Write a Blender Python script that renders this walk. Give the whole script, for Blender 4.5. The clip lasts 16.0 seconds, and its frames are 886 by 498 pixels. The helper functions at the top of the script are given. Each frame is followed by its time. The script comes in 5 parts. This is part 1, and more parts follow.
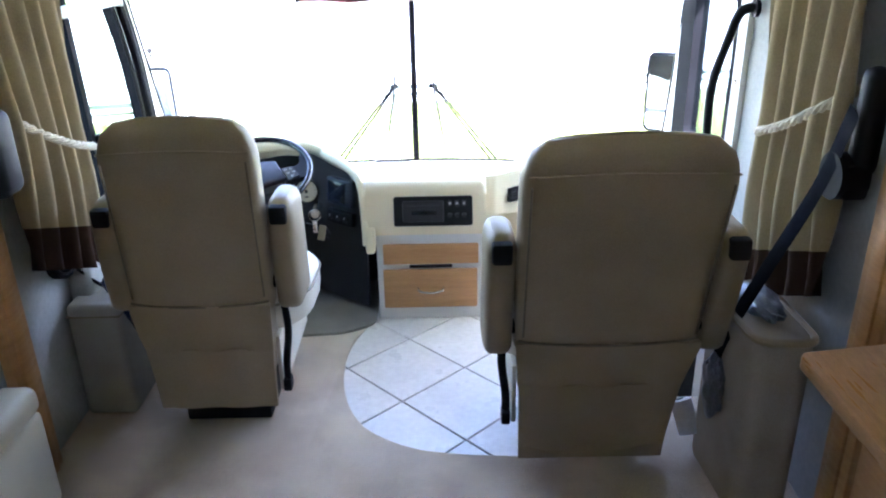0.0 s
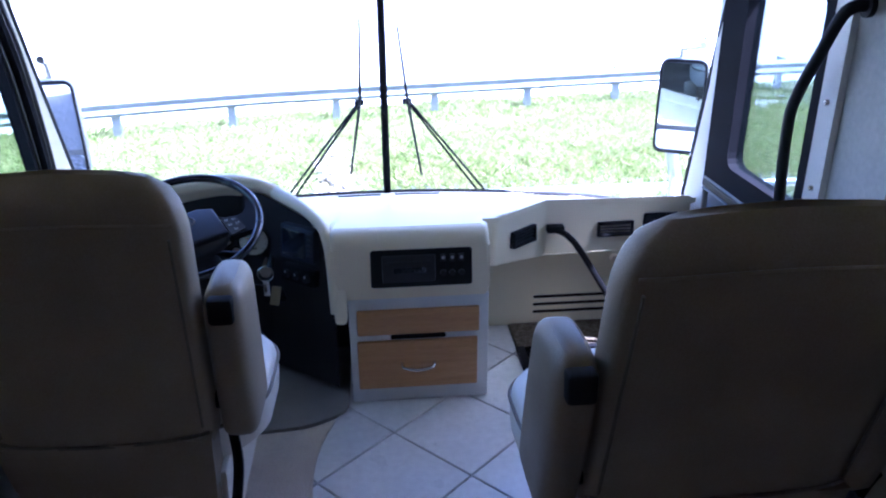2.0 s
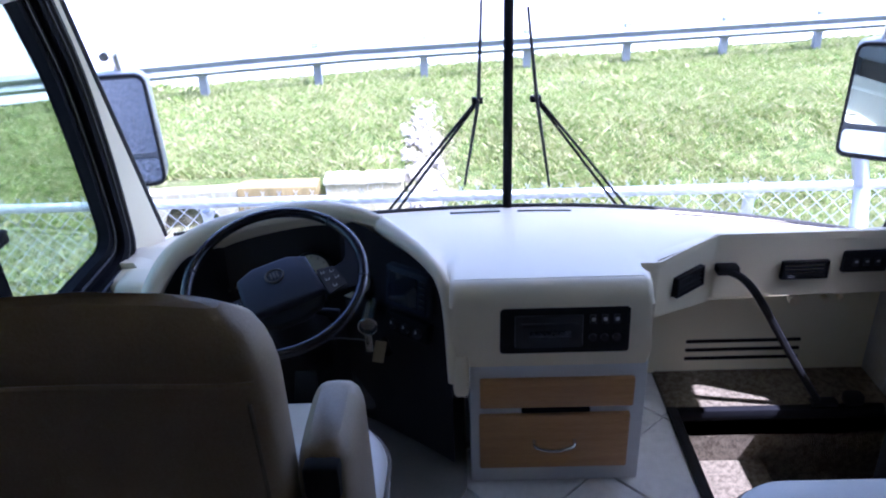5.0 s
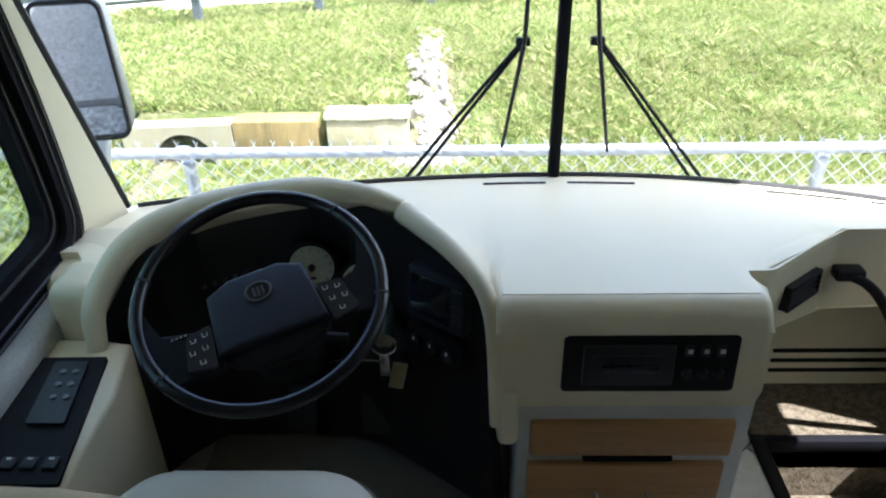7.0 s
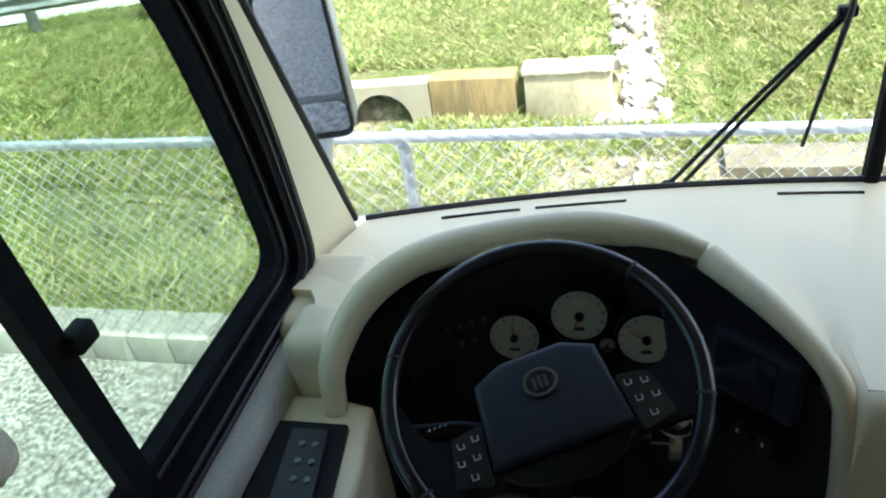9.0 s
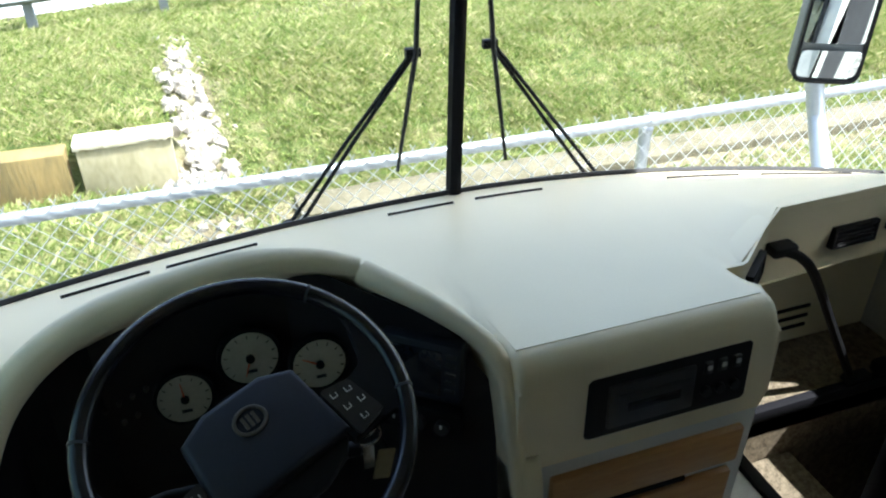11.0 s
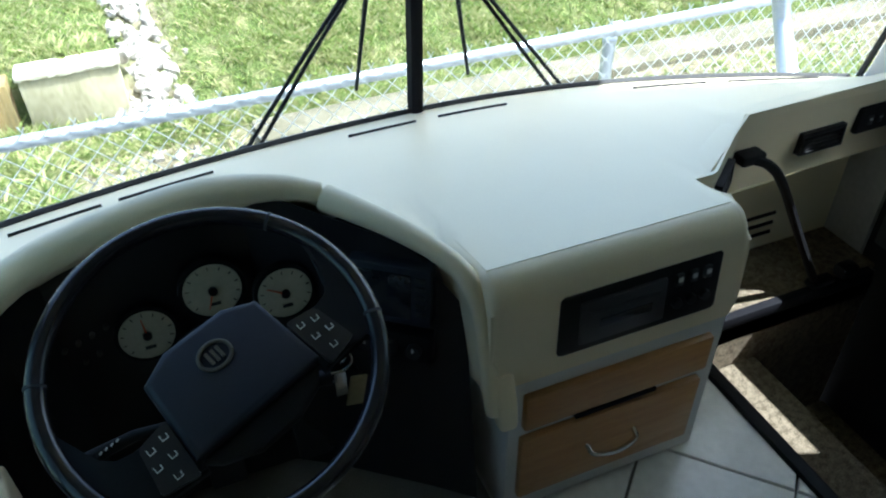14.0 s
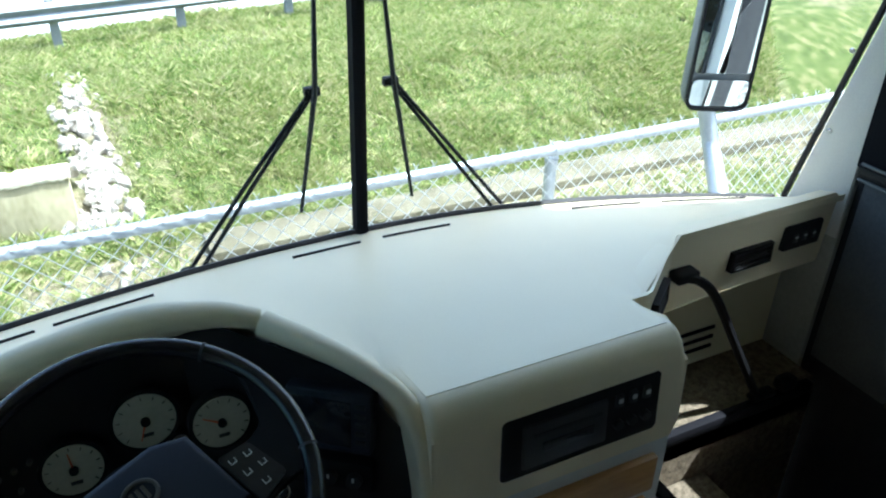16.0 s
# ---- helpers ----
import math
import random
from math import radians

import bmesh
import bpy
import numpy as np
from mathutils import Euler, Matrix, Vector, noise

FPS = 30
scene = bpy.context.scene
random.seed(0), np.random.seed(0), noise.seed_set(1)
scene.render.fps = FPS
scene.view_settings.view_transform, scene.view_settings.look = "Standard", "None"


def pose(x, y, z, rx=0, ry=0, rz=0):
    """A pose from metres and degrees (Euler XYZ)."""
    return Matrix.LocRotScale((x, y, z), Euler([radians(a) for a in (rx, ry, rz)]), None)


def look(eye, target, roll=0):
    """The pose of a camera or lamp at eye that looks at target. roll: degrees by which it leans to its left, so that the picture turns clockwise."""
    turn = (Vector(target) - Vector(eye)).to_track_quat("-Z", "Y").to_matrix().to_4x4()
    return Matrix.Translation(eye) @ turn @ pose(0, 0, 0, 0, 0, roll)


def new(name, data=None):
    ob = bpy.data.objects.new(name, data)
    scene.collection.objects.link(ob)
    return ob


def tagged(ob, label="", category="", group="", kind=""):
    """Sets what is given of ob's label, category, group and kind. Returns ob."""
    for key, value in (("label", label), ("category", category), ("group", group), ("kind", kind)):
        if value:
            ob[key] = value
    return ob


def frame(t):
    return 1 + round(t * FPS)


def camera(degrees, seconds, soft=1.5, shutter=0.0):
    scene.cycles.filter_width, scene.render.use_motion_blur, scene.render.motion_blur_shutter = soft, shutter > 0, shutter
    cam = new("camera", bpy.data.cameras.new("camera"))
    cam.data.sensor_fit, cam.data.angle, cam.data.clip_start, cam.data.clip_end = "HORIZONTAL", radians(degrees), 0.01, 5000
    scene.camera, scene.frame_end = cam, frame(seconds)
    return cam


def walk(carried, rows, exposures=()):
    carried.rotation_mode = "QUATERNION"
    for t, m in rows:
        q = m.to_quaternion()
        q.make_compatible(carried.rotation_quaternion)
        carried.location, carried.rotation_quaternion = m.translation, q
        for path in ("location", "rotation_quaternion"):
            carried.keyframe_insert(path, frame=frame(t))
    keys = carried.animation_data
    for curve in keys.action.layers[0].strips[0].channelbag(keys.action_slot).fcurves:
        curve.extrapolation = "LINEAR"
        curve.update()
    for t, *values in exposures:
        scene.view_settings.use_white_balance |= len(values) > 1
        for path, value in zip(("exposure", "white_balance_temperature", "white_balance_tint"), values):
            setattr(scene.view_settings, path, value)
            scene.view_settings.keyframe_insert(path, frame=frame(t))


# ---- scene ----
cam = camera(60.0, 16.0, soft=2.1)
PATH = [
    (0, (0.115, -3.031, 1.614), (0.122, -1.189, 0.835), -1.1),
    (0.5, (0.149, -2.861, 1.651), (0.16, -1.027, 0.853), -2.2),
    (1, (0.11, -2.734, 1.617), (0.195, -0.893, 0.838), -1.8),
    (1.5, (-0.028, -2.55, 1.592), (0.176, -0.72, 0.812), 0.5),
    (2, (-0.048, -2.274, 1.538), (0.119, -0.441, 0.756), -0.5),
    (2.5, (-0.032, -2.042, 1.549), (-0.009, -0.206, 0.755), -2.6),
    (3, (0.044, -1.898, 1.505), (0.071, -0.063, 0.710), -3.2),
    (3.5, (0.111, -1.871, 1.472), (0.319, -0.050, 0.671), -1.9),
    (4, (0.043, -1.859, 1.55), (0.167, -0.043, 0.719), -2.5),
    (4.5, (-0.103, -1.789, 1.592), (-0.129, 0.018, 0.735), -2.7),
    (7, (-0.27, -1.137, 1.467), (-0.315, 0.563, 0.415), -1.2),
    (7.5, (-0.357, -1.09, 1.477), (-0.367, 0.608, 0.42), -0.2),
    (8, (-0.436, -0.943, 1.441), (-0.521, 0.754, 0.386), -0.9),
    (8.5, (-0.44, -0.814, 1.467), (-0.798, 0.827, 0.381), -5.0),
    (9, (-0.485, -0.782, 1.457), (-0.996, 0.785, 0.325), -9.6),
    (9.5, (-0.572, -0.791, 1.444), (-0.491, 0.861, 0.32), -1.5),
    (10, (-0.629, -0.831, 1.45), (-0.151, 0.802, 0.399), 2.3),
    (12.5, (-0.592, -0.801, 1.428), (-0.025, 0.743, 0.289), -0.7),
    (13, (-0.591, -0.79, 1.424), (-0.049, 0.734, 0.248), -1.5),
    (13.5, (-0.598, -0.795, 1.42), (-0.036, 0.692, 0.206), -1.3),
    (14, (-0.607, -0.795, 1.420), (-0.015, 0.657, 0.179), -0.8),
    (14.5, (-0.613, -0.797, 1.418), (0.018, 0.649, 0.189), -0.5),
    (15, (-0.594, -0.812, 1.444), (0.091, 0.685, 0.309), -0.4),
    (15.5, (-0.591, -0.809, 1.454), (0.152, 0.729, 0.414), 0.4),
    (16, (-0.581, -0.798, 1.449), (0.183, 0.751, 0.439), 0.9),
]
EXPOSURES = [(0, 5.05, 5300, 24), (0.5, 4.8, 5050, 25), (1.0, 3.95, 4800, 27), (1.5, 3.45, 4650, 31), (2.0, 3.2, 4500, 36), (3.0, 2.9, 4400, 40), (4.5, 2.6, 4600, 38), (7, 2.47, 5650, 14), (9.5, 2.3, 5800, 8), (12.5, 2.1, 5700, 6), (13.5, 2.2, 5350, 3), (14.5, 2.3, 5300, 8), (15.5, 2.26, 5350, 11), (16, 2.12, 5250, 4)]
walk(cam, [(t, look(eye, target, roll)) for t, eye, target, roll in PATH], EXPOSURES)

# ---- light ----
world = bpy.data.worlds.new("sky")
scene.world = world
world.use_nodes = True
SUN_ELEV, SUN_AZ = radians(63), radians(112)      # azimuth clockwise from straight ahead
wn = world.node_tree.nodes
sky = wn.new("ShaderNodeTexSky")
sky.sky_type, sky.sun_disc = "NISHITA", False
sky.sun_elevation, sky.sun_rotation = SUN_ELEV, SUN_AZ
sky.air_density, sky.dust_density, sky.ozone_density = 1.0, 6.0, 0.3
wn["Background"].inputs["Strength"].default_value = 0.15
world.node_tree.links.new(sky.outputs[0], wn["Background"].inputs["Color"])
sun_data = bpy.data.lights.new("sun", "SUN")
sun_data.energy, sun_data.angle, sun_data.color = 3.6, radians(0.53), (1.0, 0.95, 0.86)
sun = new("sun", sun_data)
sun_dir = Vector((math.cos(SUN_ELEV) * math.sin(SUN_AZ), math.cos(SUN_ELEV) * math.cos(SUN_AZ), math.sin(SUN_ELEV)))
sun.matrix_world = look(sun_dir * 40, (0, 0, 0))


# ---- materials ----
def mat(name, c1, c2=None, rough=0.6, metal=0.0, scale=8.0, fine=120.0, bump=0.0, depth=0.002, spec=0.5, stretch=(1, 1, 1), sheen=0.0, rvar=0.1, lo=0.35, hi=0.65, coat=0.0):
    """A surface that varies at two scales, with fine relief."""
    m = bpy.data.materials.new(name)
    m.use_nodes = True
    nt = m.node_tree
    n, l = nt.nodes, nt.links
    b = n["Principled BSDF"]
    b.inputs["Metallic"].default_value = metal
    b.inputs["Specular IOR Level"].default_value = spec
    b.inputs["Sheen Weight"].default_value = sheen
    b.inputs["Coat Weight"].default_value = coat
    tc, mp = n.new("ShaderNodeTexCoord"), n.new("ShaderNodeMapping")
    mp.inputs["Scale"].default_value = stretch
    l.new(tc.outputs["Object"], mp.inputs["Vector"])
    big, small = n.new("ShaderNodeTexNoise"), n.new("ShaderNodeTexNoise")
    big.inputs["Scale"].default_value, big.inputs["Detail"].default_value = scale, 5
    small.inputs["Scale"].default_value, small.inputs["Detail"].default_value = fine, 3
    for q in (big, small):
        l.new(mp.outputs[0], q.inputs["Vector"])
    mixf = n.new("ShaderNodeMath")
    mixf.operation = "MULTIPLY_ADD"
    l.new(small.outputs["Fac"], mixf.inputs[0])
    mixf.inputs[1].default_value = 0.5
    half = n.new("ShaderNodeMath")
    half.operation = "MULTIPLY"
    half.inputs[1].default_value = 0.5
    l.new(big.outputs["Fac"], half.inputs[0])
    l.new(half.outputs[0], mixf.inputs[2])
    ramp = n.new("ShaderNodeValToRGB")
    ramp.color_ramp.elements[0].position, ramp.color_ramp.elements[1].position = lo, hi
    c2 = c2 or tuple(0.82 * v for v in c1)
    ramp.color_ramp.elements[0].color, ramp.color_ramp.elements[1].color = (*c1, 1), (*c2, 1)
    l.new(mixf.outputs[0], ramp.inputs[0])
    l.new(ramp.outputs[0], b.inputs["Base Color"])
    rr = n.new("ShaderNodeMapRange")
    rr.inputs["To Min"].default_value, rr.inputs["To Max"].default_value = max(0.02, rough - rvar), min(1, rough + rvar)
    l.new(big.outputs["Fac"], rr.inputs["Value"])
    l.new(rr.outputs[0], b.inputs["Roughness"])
    if bump:
        bp = n.new("ShaderNodeBump")
        bp.inputs["Strength"].default_value, bp.inputs["Distance"].default_value = bump, depth
        l.new(small.outputs["Fac"], bp.inputs["Height"])
        l.new(bp.outputs[0], b.inputs["Normal"])
    return m


def glass_mat(name, tint, gloss_rough=0.0):
    m = bpy.data.materials.new(name)
    m.use_nodes = True
    n, l = m.node_tree.nodes, m.node_tree.links
    n.remove(n["Principled BSDF"])
    tr, gl, mx, fr = n.new("ShaderNodeBsdfTransparent"), n.new("ShaderNodeBsdfGlossy"), n.new("ShaderNodeMixShader"), n.new("ShaderNodeFresnel")
    tr.inputs["Color"].default_value = (*tint, 1)
    gl.inputs["Roughness"].default_value = gloss_rough
    fr.inputs["IOR"].default_value = 1.35
    weak = n.new("ShaderNodeMath")
    weak.operation = "MULTIPLY"
    weak.inputs[1].default_value = 0.35
    l.new(fr.outputs[0], weak.inputs[0])
    l.new(weak.outputs[0], mx.inputs[0])
    l.new(tr.outputs[0], mx.inputs[1])
    l.new(gl.outputs[0], mx.inputs[2])
    l.new(mx.outputs[0], n["Material Output"].inputs["Surface"])
    return m


M_DASH = mat("dash_plastic", (0.84, 0.74, 0.51), (0.79, 0.69, 0.47), 0.42, scale=3, fine=400, bump=0.12, depth=0.0006)
M_CREAM = mat("pillar_plastic", (0.83, 0.77, 0.54), (0.77, 0.71, 0.49), 0.5, scale=3, fine=350, bump=0.15, depth=0.0006)
M_WHITE = mat("white_trim", (0.74, 0.73, 0.68), (0.66, 0.65, 0.61), 0.45, scale=5, fine=200, bump=0.05)
M_BLACK = mat("black_plastic", (0.007, 0.007, 0.008), (0.011, 0.011, 0.012), 0.55, spec=0.16, scale=6, fine=500, bump=0.12, depth=0.0005)
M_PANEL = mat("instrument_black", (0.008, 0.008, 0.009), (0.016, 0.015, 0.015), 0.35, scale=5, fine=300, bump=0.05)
M_RUBBER = mat("black_rubber", (0.010, 0.010, 0.011), (0.018, 0.018, 0.019), 0.6, scale=8, fine=200, bump=0.1)
M_FRAME = mat("black_window_frame", (0.010, 0.010, 0.012), (0.016, 0.016, 0.019), 0.7, spec=0.03, scale=5, fine=250, bump=0.05)
M_LEATHER_BLK = mat("black_wheel_leather", (0.006, 0.006, 0.009), (0.011, 0.011, 0.015), 0.20, rvar=0.04, scale=12, fine=700, bump=0.08, depth=0.0006)
M_PAD = mat("navy_black_pad", (0.013, 0.015, 0.024), (0.019, 0.022, 0.033), 0.5, spec=0.35, scale=8, fine=600, bump=0.3, depth=0.0008)
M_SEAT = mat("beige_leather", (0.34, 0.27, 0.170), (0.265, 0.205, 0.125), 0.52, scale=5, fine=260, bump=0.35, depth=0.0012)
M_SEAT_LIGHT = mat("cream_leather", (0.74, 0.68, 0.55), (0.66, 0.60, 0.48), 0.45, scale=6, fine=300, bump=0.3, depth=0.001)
M_PIPING = mat("seat_piping", (0.20, 0.16, 0.11), (0.15, 0.12, 0.08), 0.6)
M_CARPET = mat("beige_carpet", (0.80, 0.68, 0.52), (0.44, 0.34, 0.245), 0.95, scale=2.6, fine=320, bump=1.0, depth=0.006, sheen=0.3, spec=0.1, lo=0.41, hi=0.58)
M_STEPCARPET = mat("flecked_carpet", (0.25, 0.205, 0.145), (0.10, 0.082, 0.056), 0.95, scale=60, fine=260, bump=1.0, depth=0.006, spec=0.1, lo=0.4, hi=0.6)
M_MAT = mat("grey_floor_mat", (0.30, 0.28, 0.24), (0.22, 0.20, 0.17), 0.95, scale=6, fine=300, bump=0.8, depth=0.004, spec=0.1)
M_TILE = mat("ceramic_tile", (0.78, 0.75, 0.71), (0.60, 0.57, 0.53), 0.30, scale=7, fine=40, bump=0.08, lo=0.3, hi=0.75)
M_GROUT = mat("grey_grout", (0.24, 0.23, 0.21), (0.17, 0.16, 0.15), 0.9, fine=200, bump=0.5)
M_WOOD = mat("oak_front", (0.50, 0.27, 0.10), (0.36, 0.175, 0.055), 0.38, scale=5, fine=55, bump=0.1, stretch=(1, 1, 14), lo=0.32, hi=0.68)
M_WOODH = mat("oak_drawer", (0.54, 0.30, 0.11), (0.38, 0.19, 0.06), 0.38, scale=5, fine=40, bump=0.1, stretch=(1, 8, 14), lo=0.32, hi=0.68)
M_TABLE = mat("oak_table", (0.48, 0.25, 0.09), (0.33, 0.16, 0.05), 0.3, scale=5, fine=40, bump=0.08, stretch=(14, 1.5, 14))
M_WALL = mat("grey_wall_vinyl", (0.50, 0.50, 0.46), (0.38, 0.38, 0.35), 0.65, scale=7, fine=60, bump=0.2, lo=0.3, hi=0.7)
M_FABRIC = mat("padded_side_fabric", (0.50, 0.48, 0.42), (0.33, 0.33, 0.29), 0.85, scale=9, fine=220, bump=0.5, sheen=0.2)
M_CEIL = mat("ceiling_vinyl", (0.55, 0.52, 0.46), None, 0.7, scale=4, fine=150, bump=0.1)
M_CURTAIN = mat("tan_curtain", (0.36, 0.29, 0.175), (0.27, 0.215, 0.13), 0.85, scale=6, fine=400, bump=0.25, depth=0.001, spec=0.1, stretch=(1, 1, 0.4))
M_HEM = mat("brown_curtain_hem", (0.055, 0.030, 0.018), (0.036, 0.020, 0.012), 0.9, spec=0.1, scale=8, fine=400, bump=0.4, depth=0.001)
M_ROPE = mat("cream_rope", (0.60, 0.54, 0.42), (0.45, 0.40, 0.30), 0.85, scale=30, fine=300, bump=0.7)
M_BELT = mat("black_webbing", (0.006, 0.0065, 0.011), (0.010, 0.011, 0.016), 0.85, spec=0.03, scale=20, fine=600, bump=0.5)
M_CHROME = mat("brushed_nickel", (0.66, 0.65, 0.62), (0.56, 0.55, 0.52), 0.22, metal=1.0, scale=20, fine=300)
M_DIAL = mat("gauge_dial_cream", (0.50, 0.45, 0.33), (0.43, 0.385, 0.28), 0.45, scale=20)
M_NEEDLE = mat("orange_needle", (0.65, 0.10, 0.03), None, 0.5)
M_BACKWALL = mat("dark_oak_wall", (0.16, 0.09, 0.045), (0.11, 0.06, 0.03), 0.5, stretch=(1, 1, 8))
M_MARK = mat("pale_marking", (0.62, 0.62, 0.58), None, 0.5)
M_INK = mat("dark_marking", (0.03, 0.03, 0.03), None, 0.5)
M_SCREEN = mat("dark_screen", (0.012, 0.015, 0.020), None, 0.12)
M_MAROON = mat("maroon_vinyl", (0.11, 0.018, 0.016), (0.075, 0.012, 0.011), 0.4, scale=6, fine=200, bump=0.1)
M_BODY = mat("white_coach_paint", (0.72, 0.71, 0.67), None, 0.25, scale=3, coat=0.5)
M_MIRROR = mat("mirror_glass", (0.80, 0.84, 0.84), None, 0.02, metal=1.0, rvar=0.0)
M_GALV = mat("galvanised_steel", (0.50, 0.52, 0.54), (0.38, 0.40, 0.42), 0.42, metal=0.75, scale=25, fine=150)
M_WIRE = mat("zinc_wire", (0.54, 0.55, 0.55), (0.42, 0.43, 0.43), 0.5, metal=0.25, scale=30, fine=200)
M_RAIL = mat("guardrail_steel", (0.30, 0.32, 0.335), (0.22, 0.235, 0.25), 0.6, metal=0.4, scale=6, fine=60)
M_CONC = mat("weathered_concrete", (0.40, 0.36, 0.25), (0.24, 0.215, 0.14), 0.9, scale=2.2, fine=30, bump=0.6, depth=0.01, lo=0.3, hi=0.7)
M_CONC_PALE = mat("pale_concrete", (0.42, 0.37, 0.24), (0.25, 0.22, 0.125), 0.9, scale=2.4, fine=14, stretch=(1.6, 1, 0.6), lo=0.36, hi=0.66, bump=0.6, depth=0.01)
M_CONC_RUST = mat("rust_stained_concrete", (0.25, 0.175, 0.065), (0.12, 0.095, 0.038), 0.9, scale=3.0, fine=16, bump=0.5, depth=0.01, stretch=(2.2, 1, 0.28), lo=0.38, hi=0.62)
M_PIPE = mat("pipe_inside", (0.06, 0.055, 0.045), (0.035, 0.03, 0.025), 0.9, fine=40, bump=0.4)
M_ROCK = mat("white_riprap", (0.46, 0.42, 0.37), (0.27, 0.235, 0.19), 0.9, scale=14, fine=50, bump=0.7, depth=0.01)
M_KERB = mat("kerb_concrete", (0.40, 0.385, 0.345), (0.30, 0.288, 0.255), 0.9, scale=5, fine=60, bump=0.5)
M_ROAD = mat("pale_road", (0.40, 0.40, 0.41), (0.33, 0.33, 0.34), 0.9, scale=2, fine=80, bump=0.4)
M_GLASS = glass_mat("clear_glass", (0.93, 0.96, 0.95))
M_TINT = glass_mat("tinted_glass", (0.52, 0.59, 0.585))
M_GREEN = glass_mat("green_tinted_glass", (0.65, 0.74, 0.66))
M_EMBLEM = mat("dull_emblem", (0.14, 0.13, 0.11), None, 0.45, metal=0.6)
M_PAPER = mat("white_paper", (0.75, 0.76, 0.78), None, 0.8)
M_CASE = mat("mirror_case_grey", (0.16, 0.17, 0.17), (0.12, 0.13, 0.13), 0.45)
M_BAG = mat("grey_plastic_bag", (0.17, 0.175, 0.19), (0.08, 0.08, 0.09), 0.3, scale=12)


# ---- helpers of this scene ----
def solid(bm):
    bmesh.ops.recalc_face_normals(bm, faces=bm.faces)
    return bm


def link(name, bm, material, smooth=False):
    solid(bm)
    me = bpy.data.meshes.new(name)
    bm.to_mesh(me)
    bm.free()
    for m in (material if isinstance(material, (list, tuple)) else [material]):
        me.materials.append(m)
    if smooth:
        me.polygons.foreach_set("use_smooth", [True] * len(me.polygons))
        me.set_sharp_from_angle(angle=radians(40))
    return new(name, me)


def thing(name, label, category, at=(0, 0, 0), group="", kind=""):
    e = new(name)
    e.empty_display_size = 0.1
    e.location = at
    return tagged(e, label, category, group, kind)


def part(name, bm, material, parent, label="", smooth=True):
    """One mesh under a thing or a part, built in world coordinates."""
    ob = link(name, bm, material, smooth)
    ob.parent = parent
    p, off = parent, Vector()
    while p:
        off += p.location
        p = p.parent
    ob.data.transform(Matrix.Translation(-off))
    return tagged(ob, label)


def structure(name, bm, material, label, category, smooth=False):
    return tagged(link(name, bm, material, smooth), label, category, "", "structure")


def box(x0, x1, y0, y1, z0, z1, r=0.0, seg=2, m=None):
    bm = bmesh.new()
    bmesh.ops.create_cube(bm, size=1)
    bmesh.ops.transform(bm, matrix=Matrix.LocRotScale(((x0 + x1) / 2, (y0 + y1) / 2, (z0 + z1) / 2), None, (x1 - x0, y1 - y0, z1 - z0)), verts=bm.verts)
    if r:
        bmesh.ops.bevel(bm, geom=bm.edges[:] + bm.verts[:], offset=r, segments=seg, profile=0.5, affect="EDGES")
    if m:
        bmesh.ops.transform(bm, matrix=m, verts=bm.verts)
    return bm


def join(*bms):
    out = bms[0]
    for b in bms[1:]:
        me = bpy.data.meshes.new("tmp")
        b.to_mesh(me)
        out.from_mesh(me)
        b.free()
        bpy.data.meshes.remove(me)
    return out


def moved(bm, m):
    bmesh.ops.transform(bm, matrix=m, verts=bm.verts)
    return bm


def prism(outline, axis, a, b, r=0.0, seg=2):
    """An outline of 2D points pushed along an axis from a to b. axis x: (y, z); y: (x, z); z: (x, y)."""
    bm = bmesh.new()
    put = {"x": lambda u, v, w: (w, u, v), "y": lambda u, v, w: (u, w, v), "z": lambda u, v, w: (u, v, w)}[axis]
    lo = [bm.verts.new(put(u, v, a)) for u, v in outline]
    hi = [bm.verts.new(put(u, v, b)) for u, v in outline]
    n = len(outline)
    f0, f1 = bm.faces.new(lo), bm.faces.new(hi)
    for i in range(n):
        bm.faces.new((lo[i], lo[(i + 1) % n], hi[(i + 1) % n], hi[i]))
    if r:
        bmesh.ops.bevel(bm, geom=list({e for f in (f0, f1) for e in f.edges}), offset=r, segments=seg, profile=0.5, affect="EDGES")
    solid(bm)
    return bm


def ring_frame(outer, inner, axis, a, b):
    """A closed frame between two outlines with the same number of points."""
    bm = bmesh.new()
    put = {"x": lambda u, v, w: (w, u, v), "y": lambda u, v, w: (u, w, v), "z": lambda u, v, w: (u, v, w)}[axis]
    rows = [[bm.verts.new(put(u, v, w)) for u, v in o] for o, w in ((outer, a), (outer, b), (inner, b), (inner, a))]
    n = len(outer)
    for k in range(4):
        p, q = rows[k], rows[(k + 1) % 4]
        for i in range(n):
            bm.faces.new((p[i], p[(i + 1) % n], q[(i + 1) % n], q[i]))
    return solid(bm)


def rounded(corners, r, seg=5):
    """A polygon with rounded corners."""
    out, n = [], len(corners)
    for i in range(n):
        p, a, b = Vector(corners[i]), Vector(corners[i - 1]), Vector(corners[(i + 1) % n])
        u, v = (a - p).normalized(), (b - p).normalized()
        s, e = p + u * r, p + v * r
        for k in range(seg + 1):
            t = k / seg
            out.append(tuple(s * (1 - t) ** 2 + p * 2 * t * (1 - t) + e * t * t))
    return out


